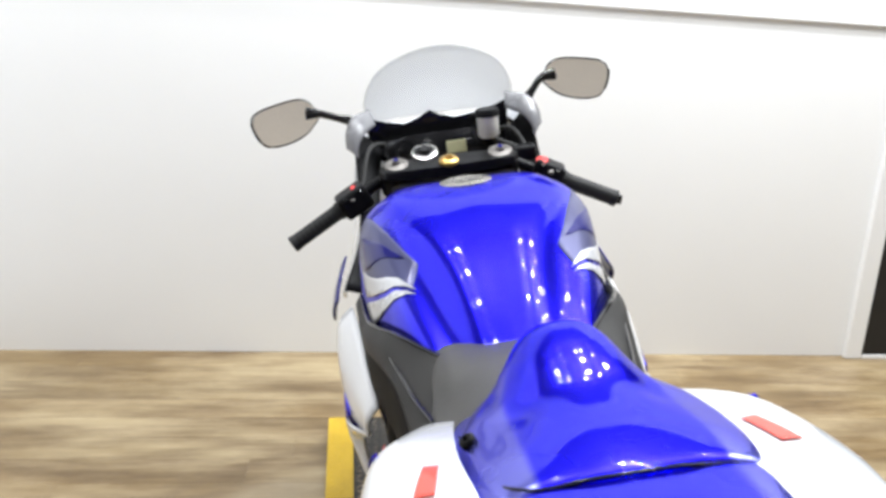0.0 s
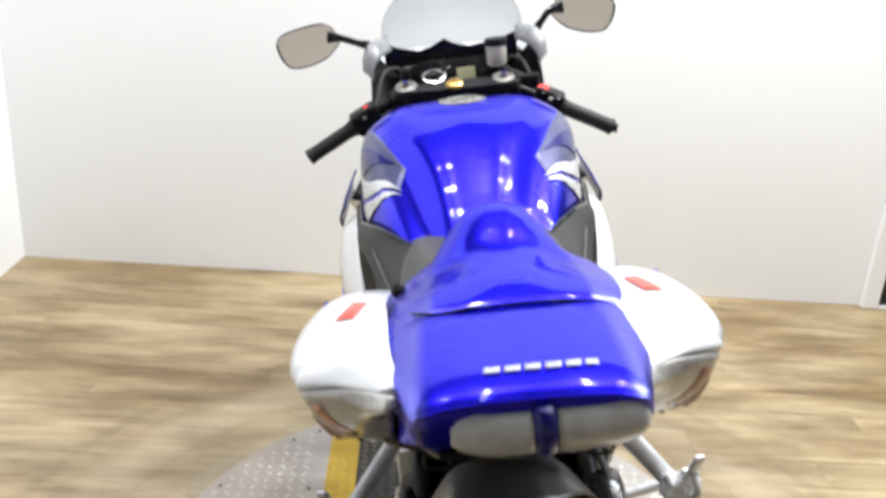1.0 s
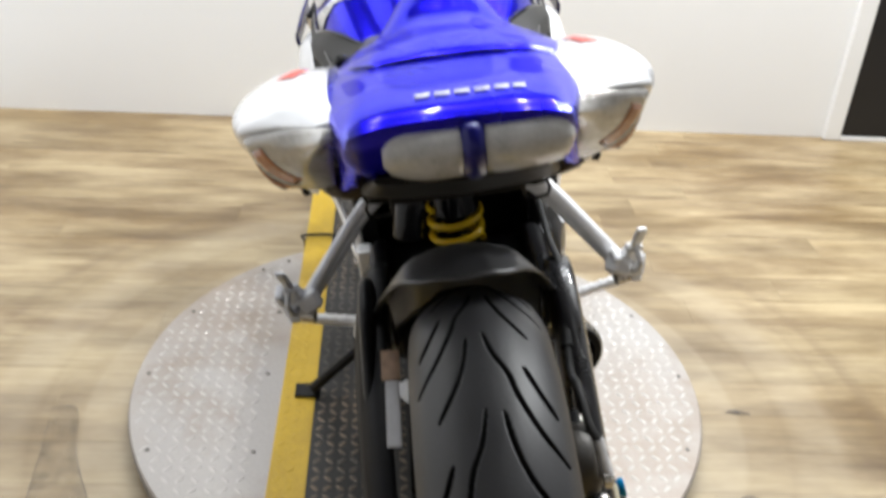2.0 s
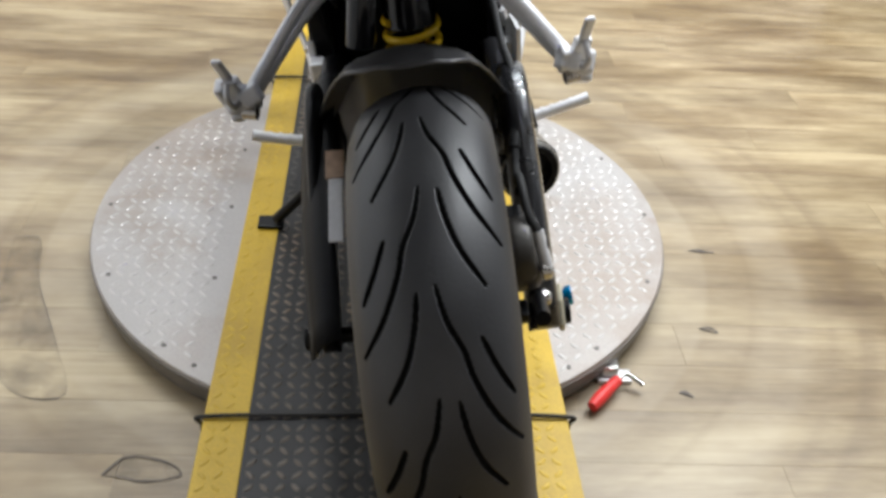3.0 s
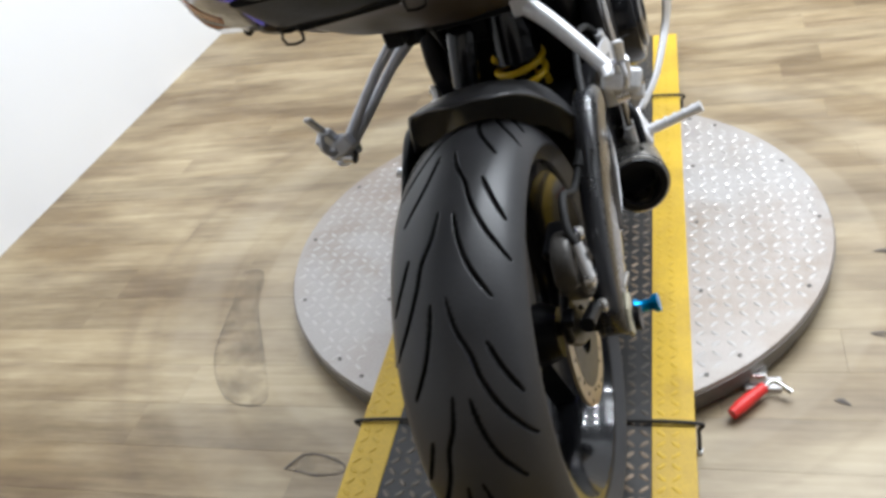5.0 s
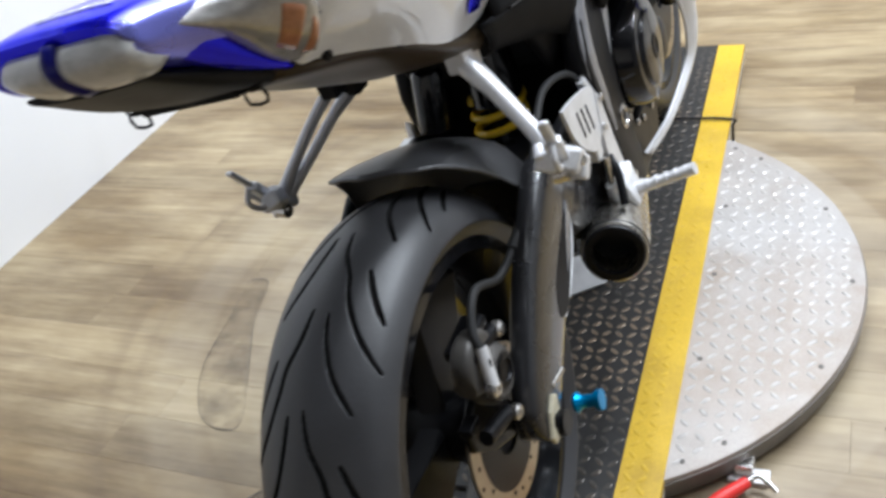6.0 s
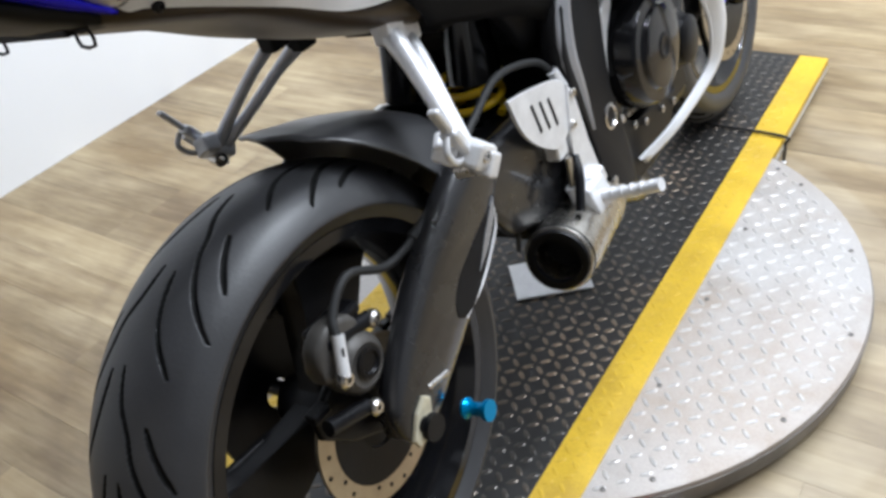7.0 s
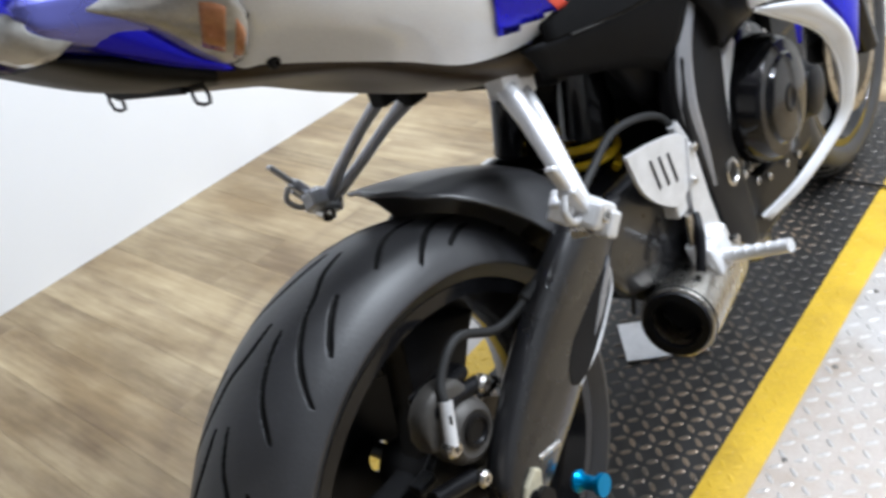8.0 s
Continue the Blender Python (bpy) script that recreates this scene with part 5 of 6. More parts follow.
for s in (-1, 1):
    PANEL = Body([
        (-0.172, [(0.084, 0.966), (0.098, 0.965), (0.104, 0.962), (0.102, 0.956), (0.094, 0.950)]),
        (-0.146, [(0.090, 0.968), (0.114, 0.966), (0.136, 0.957), (0.128, 0.953), (0.102, 0.950)]),
        (-0.124, [(0.094, 0.967), (0.136, 0.965), (0.170, 0.949), (0.160, 0.941), (0.112, 0.936)]),
        (-0.106, [(0.096, 0.966), (0.140, 0.964), (0.178, 0.947), (0.164, 0.915), (0.118, 0.878)]),
        (-0.085, [(0.098, 0.964), (0.144, 0.963), (0.184, 0.946), (0.176, 0.910), (0.130, 0.868)]),
        (-0.03, [(0.102, 0.956), (0.152, 0.955), (0.192, 0.934), (0.184, 0.888), (0.138, 0.846)]),
        (0.05, [(0.108, 0.936), (0.156, 0.937), (0.194, 0.914), (0.184, 0.862), (0.142, 0.812)]),
        (0.14, [(0.106, 0.906), (0.153, 0.908), (0.185, 0.888), (0.177, 0.835), (0.140, 0.772)]),
        (0.26, [(0.100, 0.850), (0.136, 0.849), (0.162, 0.826), (0.157, 0.785), (0.130, 0.750)]),
        (0.37, [(0.110, 0.784), (0.124, 0.784), (0.138, 0.776), (0.137, 0.766), (0.126, 0.756)])], 6, 5)
    pn = PANEL.skin("side_panel", "white", bike, closed=True, half=s, label="glossy white tail side panel")
    PANEL.decal("navy_stripe", [(0.76, 0.40 * s), (0.86, 0.56 * s), (0.93, 0.84 * s), (0.81, 0.90 * s)], "blue", pn, 0.0030, label="dark blue stripe")
    PANEL.decal("red_stripe", [(0.82, 0.42 * s), (0.94, 0.76 * s), (0.93, 0.83 * s), (0.84, 0.56 * s)], "red", pn, 0.0040, label="red stripe")
    PANEL.decal("red_sticker", [(0.560, 0.150 * s), (0.645, 0.095 * s), (0.645, 0.160 * s), (0.560, 0.235 * s)], "red", pn, 0.0014, label="small red sticker")
    for by, bz in ((-0.080, 0.868), (0.045, 0.820)):
        bolt_head((s * 0.132, by, bz), (s, 0, -0.3), 0.006, "dark_plastic", pn)
    A = [(s * 0.140, -0.103, 0.891), (s * 0.164, -0.109, 0.915), (s * 0.170, -0.123, 0.940), (s * 0.147, -0.141, 0.951), (s * 0.120, -0.157, 0.958), (s * 0.088, -0.186, 0.965)]
    B = [(s * 0.138, -0.103, 0.889), (s * 0.124, -0.103, 0.881), (s * 0.106, -0.107, 0.878), (s * 0.100, -0.127, 0.898), (s * 0.095, -0.152, 0.930), (s * 0.087, -0.187, 0.962)]
    OUT = (s * 0.62, -0.62, -0.30)
    ind = ruled("indicator", A, B, "lens", bike, 10, 6, 0.014, 0.003, "clear pointed indicator lens", OUT)
    tube("lens_lip", [A[1], A[0], B[0], B[1], B[2]], 0.0026, "engine", ind, 8, 5, "dark rim of the lens")
    ruled_patch("orange_bulb", A, B, (0.16, 0.30), (0.18, 0.80), "orange", ind, 0.014, OUT, 0.0022, "orange bulb behind the lens")
    ruled_patch("reflector", A, B, (0.38, 0.52), (0.15, 0.70), "orange", ind, 0.014, OUT, 0.0020, "amber reflector behind the lens")
    W0 = [(s * 0.106, -0.103, 0.876), (s * 0.101, -0.128, 0.896), (s * 0.096, -0.152, 0.929), (s * 0.090, -0.184, 0.960), (s * 0.082, -0.215, 0.972), (s * 0.077, -0.230, 0.974)]
    W1 = [(s * 0.098, -0.101, 0.874), (s * 0.086, -0.150, 0.900), (s * 0.080, -0.188, 0.925), (s * 0.078, -0.206, 0.941), (s * 0.078, -0.218, 0.956), (s * 0.076, -0.228, 0.969)]
    ruled("tail_wedge", W0, W1, "blue", tail, 6, 5, 0.004, 0.004, "blue wedge between the lamps", (s * 0.6, -0.6, -0.4))
    far = 0.008 if s > 0 else 0.0
    L0 = [(s * 0.008, -0.236, 0.974), (s * 0.034, -0.236, 0.974), (s * (0.056 + far), -0.233, 0.973), (s * (0.064 + far), -0.230 + far / 2, 0.968)]
    L1 = [(s * 0.009, -0.226, 0.934), (s * 0.036, -0.224, 0.933), (s * (0.058 + far), -0.218, 0.935), (s * (0.066 + far), -0.214 + far, 0.941)]
    ruled("tail_lamp", L0, L1, "tail_lens", bike, 10, 5, 0.015, 0.004, "frosted grey tail lamp lens", (0, -1.0, 0.15))
ruled("lamp_divider", [(LAMP_SIDE - 0.008, -0.232, 0.976), (LAMP_SIDE, -0.240, 0.978), (LAMP_SIDE + 0.008, -0.232, 0.976)], [(LAMP_SIDE - 0.008, -0.222, 0.933), (LAMP_SIDE, -0.228, 0.932), (LAMP_SIDE + 0.008, -0.222, 0.933)], "navy", tail, 10, 3, 0.016, 0.006, "blue bar between the tail lamps", (0, -1.0, 0.15))
REAR_TRAY = Body([
    (-0.222, [(0, 0.938), (0.05, 0.937), (0.066, 0.936), (0.058, 0.930), (0, 0.927)]),
    (-0.16, [(0, 0.915), (0.06, 0.913), (0.080, 0.904), (0.068, 0.890), (0, 0.885)]),
    (-0.104, [(0, 0.892), (0.070, 0.890), (0.090, 0.876), (0.080, 0.862), (0, 0.857)])], 5, 4)
REAR_TRAY.skin("rear_tray", "dark_plastic", bike, label="black plastic tray below the tail lamps")
UND = Body([
    (-0.110, [(0, 0.894), (0.07, 0.892), (0.100, 0.880), (0.09, 0.866), (0, 0.861)]),
    (-0.08, [(0, 0.888), (0.08, 0.886), (0.120, 0.872), (0.105, 0.854), (0, 0.848)]),
    (0.03, [(0, 0.850), (0.08, 0.848), (0.126, 0.832), (0.112, 0.814), (0, 0.806)]),
    (0.15, [(0, 0.790), (0.08, 0.788), (0.126, 0.774), (0.110, 0.752), (0, 0.742)]),
    (0.27, [(0, 0.750), (0.08, 0.748), (0.116, 0.737), (0.102, 0.704), (0, 0.694)])], 5, 4)
UND.skin("undertray", "bronze", bike, label="brown-grey glossy undertray beneath the tail")
nb = box("plate_bracket", (-0.060, -0.125, 0.862), (0.058, -0.108, 0.874), "dark_plastic", bike, 0.003, "black number plate bracket")
for s in (-1, 1):
    x = s * 0.060
    for z0, z1 in ((0.866, 0.878), (0.852, 0.866)):
        tube("bracket_loop", [(x, -0.118, z1), (x + s * 0.020, -0.118, z1), (x + s * 0.020, -0.118, z0), (x, -0.118, z0), (x, -0.118, z1)], 0.0017, "engine", nb, 6, 2)
tube("stem", [(0, -0.115, 0.866), (0, -0.10, 0.885)], 0.012, "dark_plastic", nb, 8)

# passenger foot rests, folded up
for s in (1, -1):
    # The left bracket's shade is put into a duller, bluer copy of the alloy.
    mat_name = "alu" if s > 0 else "shaded_alu"
    br = tube("passenger_bracket", [(s * 0.097, 0.225, 0.712), (s * 0.132, 0.206, 0.680), (s * 0.172, 0.182, 0.636), (s * 0.208, 0.160, 0.592)], [0.014, 0.012, 0.011, 0.012] if s > 0 else [0.009, 0.008, 0.008, 0.010], mat_name, bike, 10, 5, "cast alloy passenger foot rest bracket")
    tube("rear_strut", [(s * 0.088, 0.262, 0.694), (s * 0.125, 0.238, 0.664), (s * 0.168, 0.202, 0.622), (s * 0.208, 0.166, 0.586)], [0.012, 0.008, 0.008, 0.010], mat_name, br, 10, 5)
    box("pivot_block", (-0.018, -0.020, -0.016), (0.018, 0.026, 0.016), mat_name, br, 0.006, m=pose(s * 0.216, 0.160, 0.592, -35, s * 20, 0))
    d = Vector((s * 0.010, -0.046, 0.076))
    aim = Matrix.Translation((s * 0.212, 0.154, 0.594)) @ d.to_track_quat("Z", "Y").to_matrix().to_4x4()
    box("peg", (-0.011, -0.007, 0.0), (0.011, 0.007, 0.052), mat_name, br, 0.004, "ribbed folded peg", aim)
    box("peg_tip", (-0.007, -0.004, 0.050), (0.007, 0.004, 0.092), mat_name, br, 0.004, m=aim)
    box("peg_toe", (-0.026, -0.010, -0.004), (-0.014, 0.012, 0.036), mat_name, br, 0.004, m=aim)
    tube("peg_loop", [tuple(aim @ Vector(q)) for q in ((0.0, -0.010, 0.010), (0.0, -0.022, 0.022), (0.0, -0.024, 0.044), (0.0, -0.008, 0.052))], 0.004, mat_name, br, 8, 4)
    if s > 0:
        ruled("web", [(0.112, 0.222, 0.694), (0.150, 0.198, 0.655), (0.204, 0.163, 0.594)], [(0.104, 0.252, 0.680), (0.146, 0.222, 0.640), (0.204, 0.168, 0.588)], mat_name, br, 4, 4, 0, 0.008)
    box("casting_lug", (-0.012, -0.014, -0.012), (0.014, 0.012, 0.012), mat_name, br, 0.004, m=pose(s * 0.198, 0.138, 0.606, -20, s * 25, 10))
    box("casting_lug", (-0.010, -0.010, -0.020), (0.010, 0.012, 0.010), mat_name, br, 0.004, m=pose(s * 0.226, 0.172, 0.578, -35, s * 10, 0))
    lathe("spring_coil", [(-0.009, 0.006), (-0.009, 0.010), (0.009, 0.010), (0.009, 0.006)], (s * 0.206, 0.150, 0.578), (s, 0.2, 0.1), "steel", br, 14, closed=True)
    bolt_head((s * 0.230, 0.158, 0.590), (s, -0.2, 0.2), 0.008, "steel", br, "pivot_bolt", 0.008)
    for q in ((0.096, 0.226, 0.722), (0.087, 0.263, 0.706)):
        box("mount_pad", (s * q[0] - 0.014, q[1] - 0.016, q[2] - 0.022), (s * q[0] + 0.014, q[1] + 0.016, q[2] + 0.01), mat_name if s > 0 else "dark_plastic", br, 0.004)

# rider's foot rests
for s in (1, -1):
    rs = plate("rearset", [(0.470, 0.525), (0.485, 0.508), (0.498, 0.42), (0.520, 0.350), (0.505, 0.318), (0.455, 0.318), (0.430, 0.345), (0.448, 0.40), (0.452, 0.46)], s * 0.160 - 0.006, s * 0.160 + 0.006, "alu", bike, 0.003, "cast alloy rider foot rest hanger")
    heel = rs if s < 0 else plate("heel_guard", [tuple(q) for q in spline([(0.326, 0.570), (0.40, 0.555), (0.468, 0.530), (0.466, 0.475), (0.430, 0.449), (0.385, 0.470), (0.345, 0.512), (0.326, 0.570)], 4)[:-1]], s * 0.160 - 0.003, s * 0.160 + 0.003, "alu", rs, 0.0015, "slotted alloy heel guard")
    for k in range(3 if s > 0 else 0):
        y0 = 0.372 + 0.022 * k
        plate("slot", [(y0, 0.540 - 0.006 * k), (y0 + 0.006, 0.540 - 0.006 * k), (y0 + 0.016, 0.496 - 0.006 * k), (y0 + 0.010, 0.494 - 0.006 * k)], s * 0.1605 - 0.0035, s * 0.1605 + 0.0035, "dark_plastic", heel, 0.0008)
    tube("peg", [(s * 0.170, 0.462, 0.345), (s * 0.200, 0.462, 0.350), (s * 0.245, 0.460, 0.362), (s * 0.286, 0.459, 0.374)], [0.0105, 0.0095, 0.009, 0.010], "alu", rs, 10, 5, "ribbed alloy foot peg")
    for k in range(5):
        f = 0.2 + 0.17 * k
        c = Vector((s * 0.190, 0.462, 0.349)).lerp(Vector((s * 0.284, 0.459, 0.3735)), f)
        lathe("rib", [(-0.002, 0.008), (-0.002, 0.0099), (0.002, 0.0099), (0.002, 0.008)], c, (s * 0.96, -0.02, 0.26), "alu", rs, 12, closed=True)
    box("clevis", (-0.018, -0.028, -0.022), (0.020, 0.026, 0.024), "alu", rs, 0.005, m=pose(s * 0.172, 0.462, 0.345, 0, -s * 20, 0))
    box("hanger_boss", (-0.012, -0.016, -0.014), (0.014, 0.016, 0.016), "alu", rs, 0.005, m=pose(s * 0.168, 0.486, 0.362, 20, 0, 0))
    box("pedal_boss", (-0.010, -0.018, -0.012), (0.012, 0.014, 0.012), "alu", rs, 0.005, m=pose(s * 0.178, 0.440, 0.322, -25, 0, 0))
    lathe("return_spring", [(-0.010, 0.007), (-0.010, 0.012), (0.010, 0.012), (0.010, 0.007)], (s * 0.182, 0.474, 0.330), (s, 0, 0.2), "steel", rs, 14, closed=True)
    tube("rod_joint", [(s * 0.164, 0.424, 0.385), (s * 0.168, 0.430, 0.350)], 0.009, "alu", rs, 10)
    tube("pedal", [(s * 0.172, 0.44, 0.335), (s * 0.174, 0.48, 0.312), (s * 0.172, 0.53, 0.300), (s * 0.170, 0.56, 0.298)], 0.006, "alu", rs, 8, 5)
    tube("push_rod", [(s * 0.166, 0.425, 0.36), (s * 0.166, 0.43, 0.43)], 0.006, "steel", rs, 8)
    box("master_cylinder", (s * 0.150 - 0.012, 0.415, 0.43), (s * 0.150 + 0.012, 0.445, 0.51), "alu", rs, 0.004)
    for q in ((0.478, 0.508), (0.462, 0.466), (0.492, 0.36)):
        bolt_head((s * 0.166, q[0], q[1]), (s, 0, 0), 0.0065, "steel", rs)

# side stand: its foot rests on the deck
stand = tube("side_stand", [(-0.105, 0.60, 0.265), (-0.21, 0.625, 0.175), (-0.328, 0.648, 0.068)], [0.013, 0.011, 0.011], "engine", bike, 10, 5, "black steel side stand")
box("stand_foot", (-0.030, -0.018, -0.004), (0.022, 0.022, 0.004), "engine", stand, 0.002, m=pose(-0.338, 0.651, 0.0583, 0, 9.1, 0))

# front wheel, forks and mudguard
FC = (0.0, 1.40, 0.300)
front_rim = wheel("front_wheel", FC, 0.060, 0.226, bike, 3, "black cast front wheel")
tyre("tyre", FC, front_rim, 0.060, 0.300, 0.226, 0.034, 9, 420, 60, label="black front tyre")
for s in (1, -1):
    brake_disc((s * 0.066, 1.40, 0.300), 0.155, front_rim, 24)
    leg = tube("fork_leg", [(s * 0.105, 1.385, 0.290), (s * 0.105, 1.245, 0.60)], 0.026, "black_gloss", bike, 18, label="black fork leg")
    tube("stanchion", [(s * 0.105, 1.245, 0.60), (s * 0.105, 1.132, 0.915)], 0.022, "gold", leg, 18)
    lathe("fork_cap", [(0, 0.0), (0, 0.024), (0.005, 0.024), (0.007, 0.017), (0.005, 0.015), (0.007, 0.009), (0.014, 0.008), (0.014, 0.0)], (s * 0.104, 1.128, 0.930), (0, -0.3, 1), "bolt_grey", leg, 24, "bright fork cap")
    lathe("cap_adjuster", [(0.012, 0.0), (0.012, 0.006), (0.016, 0.005), (0.016, 0)], (s * 0.104, 1.128, 0.930), (0, -0.3, 1), "navy", leg, 16, "blue adjuster screw")
verts = []
for i in range(20):
    a = radians(-60 + 130 * i / 19)
    for j in range(11):
        w = -1 + 0.2 * j
        r = 0.322 - 0.03 * abs(w) ** 3
        verts.append((0.072 * w, 1.40 - r * math.sin(a), 0.30 + r * math.cos(a)))
thick(link("front_mudguard", verts, grid_faces(20, 11), "blue", bike, "blue front mudguard"), 0.003, 0)

# top yoke, clip-ons, controls
box("steering_head", (-0.130, 1.01, 0.76), (0.125, 1.15, 0.902), "engine", bike, 0.02, "black steering head casting")
yoke = plate("top_yoke", [(-0.140, 1.135), (-0.130, 1.165), (-0.085, 1.165), (-0.04, 1.185), (0.04, 1.185), (0.085, 1.165), (0.130, 1.165), (0.140, 1.135), (0.128, 1.098), (0.085, 1.090), (0.03, 1.085), (-0.03, 1.085), (-0.085, 1.090), (-0.128, 1.098)], 0.908, 0.928, "dark_plastic", bike, 0.005, "black alloy top yoke", axis="z")
lathe("stem_nut", [(0, 0.0), (0, 0.019), (0.006, 0.019), (0.009, 0.016), (0.010, 0.009), (0.006, 0.008), (0.006, 0.0)], (-0.002, 1.100, 0.931), (0, -0.3, 1), "gold", yoke, 24, "gold stem nut")
lathe("key_barrel", [(0, 0.0), (0, 0.024), (0.010, 0.024), (0.014, 0.020), (0.015, 0.015), (0.015, 0.0)], (-0.043, 1.185, 0.928), (0, -0.4, 1), "black_gloss", yoke, 24, "glossy black ignition lock")
lathe("lock_ring", [(0.008, 0.024), (0.008, 0.027), (0.013, 0.027), (0.014, 0.0225)], (-0.043, 1.185, 0.928), (0, -0.4, 1), "steel", yoke, 28, "bright ring round the lock", closed=True)
lathe("key_slot", [(0.015, 0.0), (0.015, 0.013), (0.022, 0.011), (0.022, 0.0)], (-0.043, 1.185, 0.928), (0, -0.4, 1), "engine", yoke, 16)
for s in (1, -1):
    root, tip = Vector((s * 0.150, 1.150, 0.893)), Vector((s * 0.330, 1.118, 0.803))
    d = (tip - root).normalized()
    clip = tube("clip_on", [tuple(root - d * 0.03), tuple(root + d * 0.02), tuple(root + d * 0.09)], 0.0115, "engine", bike, 12, label="black clip-on handlebar")
    lathe("clamp", [(-0.018, 0.024), (-0.018, 0.034), (0.018, 0.034), (0.018, 0.024)], (s * 0.105, 1.142, 0.895), (0, -0.34, 0.94), "engine", clip, 20, closed=True)
    g0 = root + d * 0.085
    grip = lathe("grip", [(0, 0.0), (0, 0.019), (0.006, 0.019), (0.010, 0.0165)] + [(0.016 + 0.0105 * k + o, r) for k in range(9) for o, r in ((0, 0.0165), (0.003, 0.0158), (0.006, 0.0158), (0.009, 0.0165))] + [(0.112, 0.017), (0.118, 0.0175), (0.120, 0.015), (0.120, 0.0)], g0, d, "grip", clip, 20, "black rubber handlebar grip")
    sw = box("switch_pod", (-0.034, -0.026, -0.024), (0.030, 0.030, 0.026), "dark_plastic", clip, 0.008, m=Matrix.Translation(root + d * 0.055) @ d.to_track_quat("X", "Z").to_matrix().to_4x4())
    lathe("red_button", [(0, 0.0), (0, 0.013 if s > 0 else 0.007), (0.008, 0.012 if s > 0 else 0.006), (0.008, 0.0)], root + d * (0.042 if s > 0 else 0.05) + Vector((0, -0.010, 0.021)), (0, -0.4, 1), "red_handle", sw, 14, "red switch button")
    lathe("dial", [(0, 0.0), (0, 0.010), (0.004, 0.009), (0.004, 0.0)], root + d * 0.055 + Vector((0, -0.022, 0.010)), (0, -1, 0.6), "alu" if s < 0 else "engine", sw, 14)
    for k in range(3):
        box("switch_key", (-0.005, -0.004, 0.0), (0.005, 0.004, 0.007), "bolt_grey" if k == 1 else "black_gloss", sw, 0.0015, m=Matrix.Translation(root + d * (0.040 + 0.016 * k) + Vector((0, -0.026, 0.016 - 0.008 * (k % 2)))) @ pose(0, 0, 0, 40, 0, 0))
    tube("lever", [tuple(root + d * 0.02 + Vector((0, 0.035, 0.0))), tuple(root + d * 0.08 + Vector((0, 0.060, -0.004))), tuple(root + d * 0.14 + Vector((0, 0.062, -0.006))), tuple(root + d * 0.19 + Vector((0, 0.055, -0.006)))], [0.008, 0.0065, 0.006, 0.007], "engine", clip, 8, 5)
    tube("cable", [tuple(root + d * 0.03 + Vector((0, 0.02, 0.01))), (s * 0.15, 1.24, 0.95), (s * 0.10, 1.30, 0.92), (s * 0.08, 1.28, 0.80)], 0.005, "grip", clip, 8, 6)
tube("bar_end_screw", [(0.330, 1.118, 0.803), (0.340, 1.116, 0.800)], 0.010, "engine", bike, 10, label="black handlebar end plug")
mc = box("front_master_cylinder", (0.135, 1.165, 0.895), (0.185, 1.205, 0.925), "engine", bike, 0.006)
resv = lathe("fluid_reservoir", [(0, 0.0), (0, 0.018), (0.006, 0.022), (0.045, 0.023), (0.045, 0.0)], (0.099, 1.235, 0.940), (0, 0, 1), "reservoir", bike, 24, "milky brake fluid reservoir with black cap")
lathe("lid", [(0.045, 0.0), (0.045, 0.025), (0.056, 0.025), (0.060, 0.022), (0.060, 0.0)], (0.099, 1.235, 0.940), (0, 0, 1), "dark_plastic", resv, 24, "black reservoir cap")
tube("reservoir_hose", [(0.099, 1.235, 0.940), (0.125, 1.21, 0.93), (0.15, 1.19, 0.92)], 0.006, "grip", resv, 8)

# instruments
dash = plate("instrument_panel", [(-0.115, 0.895), (-0.130, 0.925), (-0.115, 0.950), (-0.06, 0.954), (0.06, 0.954), (0.115, 0.950), (0.130, 0.925), (0.115, 0.895)], 1.25, 1.30, "black_gloss", bike, 0.012, "black instrument panel", axis="y", m=Matrix.Translation((0, 1.27, 0.94)) @ pose(0, 0, 0, -25, 0, 0) @ Matrix.Translation((0, -1.27, -0.94)), seg=3)
plate("dash_hood", [(-0.150, 0.90), (-0.155, 0.990), (-0.146, 0.998), (-0.111, 0.978), (-0.072, 0.969), (-0.040, 0.978), (-0.014, 0.998), (0.008, 0.984), (0.040, 0.970), (0.092, 0.976), (0.130, 0.990), (0.150, 0.998), (0.155, 0.990), (0.150, 0.90)], 1.315, 1.330, "black_gloss", dash, 0.004, "glossy black hood with a raised peak", axis="y")
DN = Vector((0, -0.9, 0.43)).normalized()
lathe("tachometer", [(0, 0.0), (0, 0.022), (0.006, 0.023), (0.008, 0.021), (0.006, 0.019), (0.006, 0.0)], (-0.075, 1.250, 0.928), DN, "engine", dash, 32, "round rev counter")
lathe("dial_ring", [(0.0, 0.023), (0.0, 0.026), (0.008, 0.025), (0.008, 0.022)], (-0.075, 1.250, 0.928), DN, "dark_plastic", dash, 32, "dark dial ring", closed=True)
box("display", (-0.021, -0.004, -0.014), (0.021, 0.004, 0.014), "lcd", dash, 0.002, "olive green display", m=Matrix.Translation((0.029, 1.243, 0.927)) @ pose(0, 0, 0, -25, 0, 0))
box("display_frame", (-0.026, -0.002, -0.019), (0.026, 0.006, 0.019), "engine", dash, 0.002, m=Matrix.Translation((0.029, 1.245, 0.927)) @ pose(0, 0, 0, -25, 0, 0))
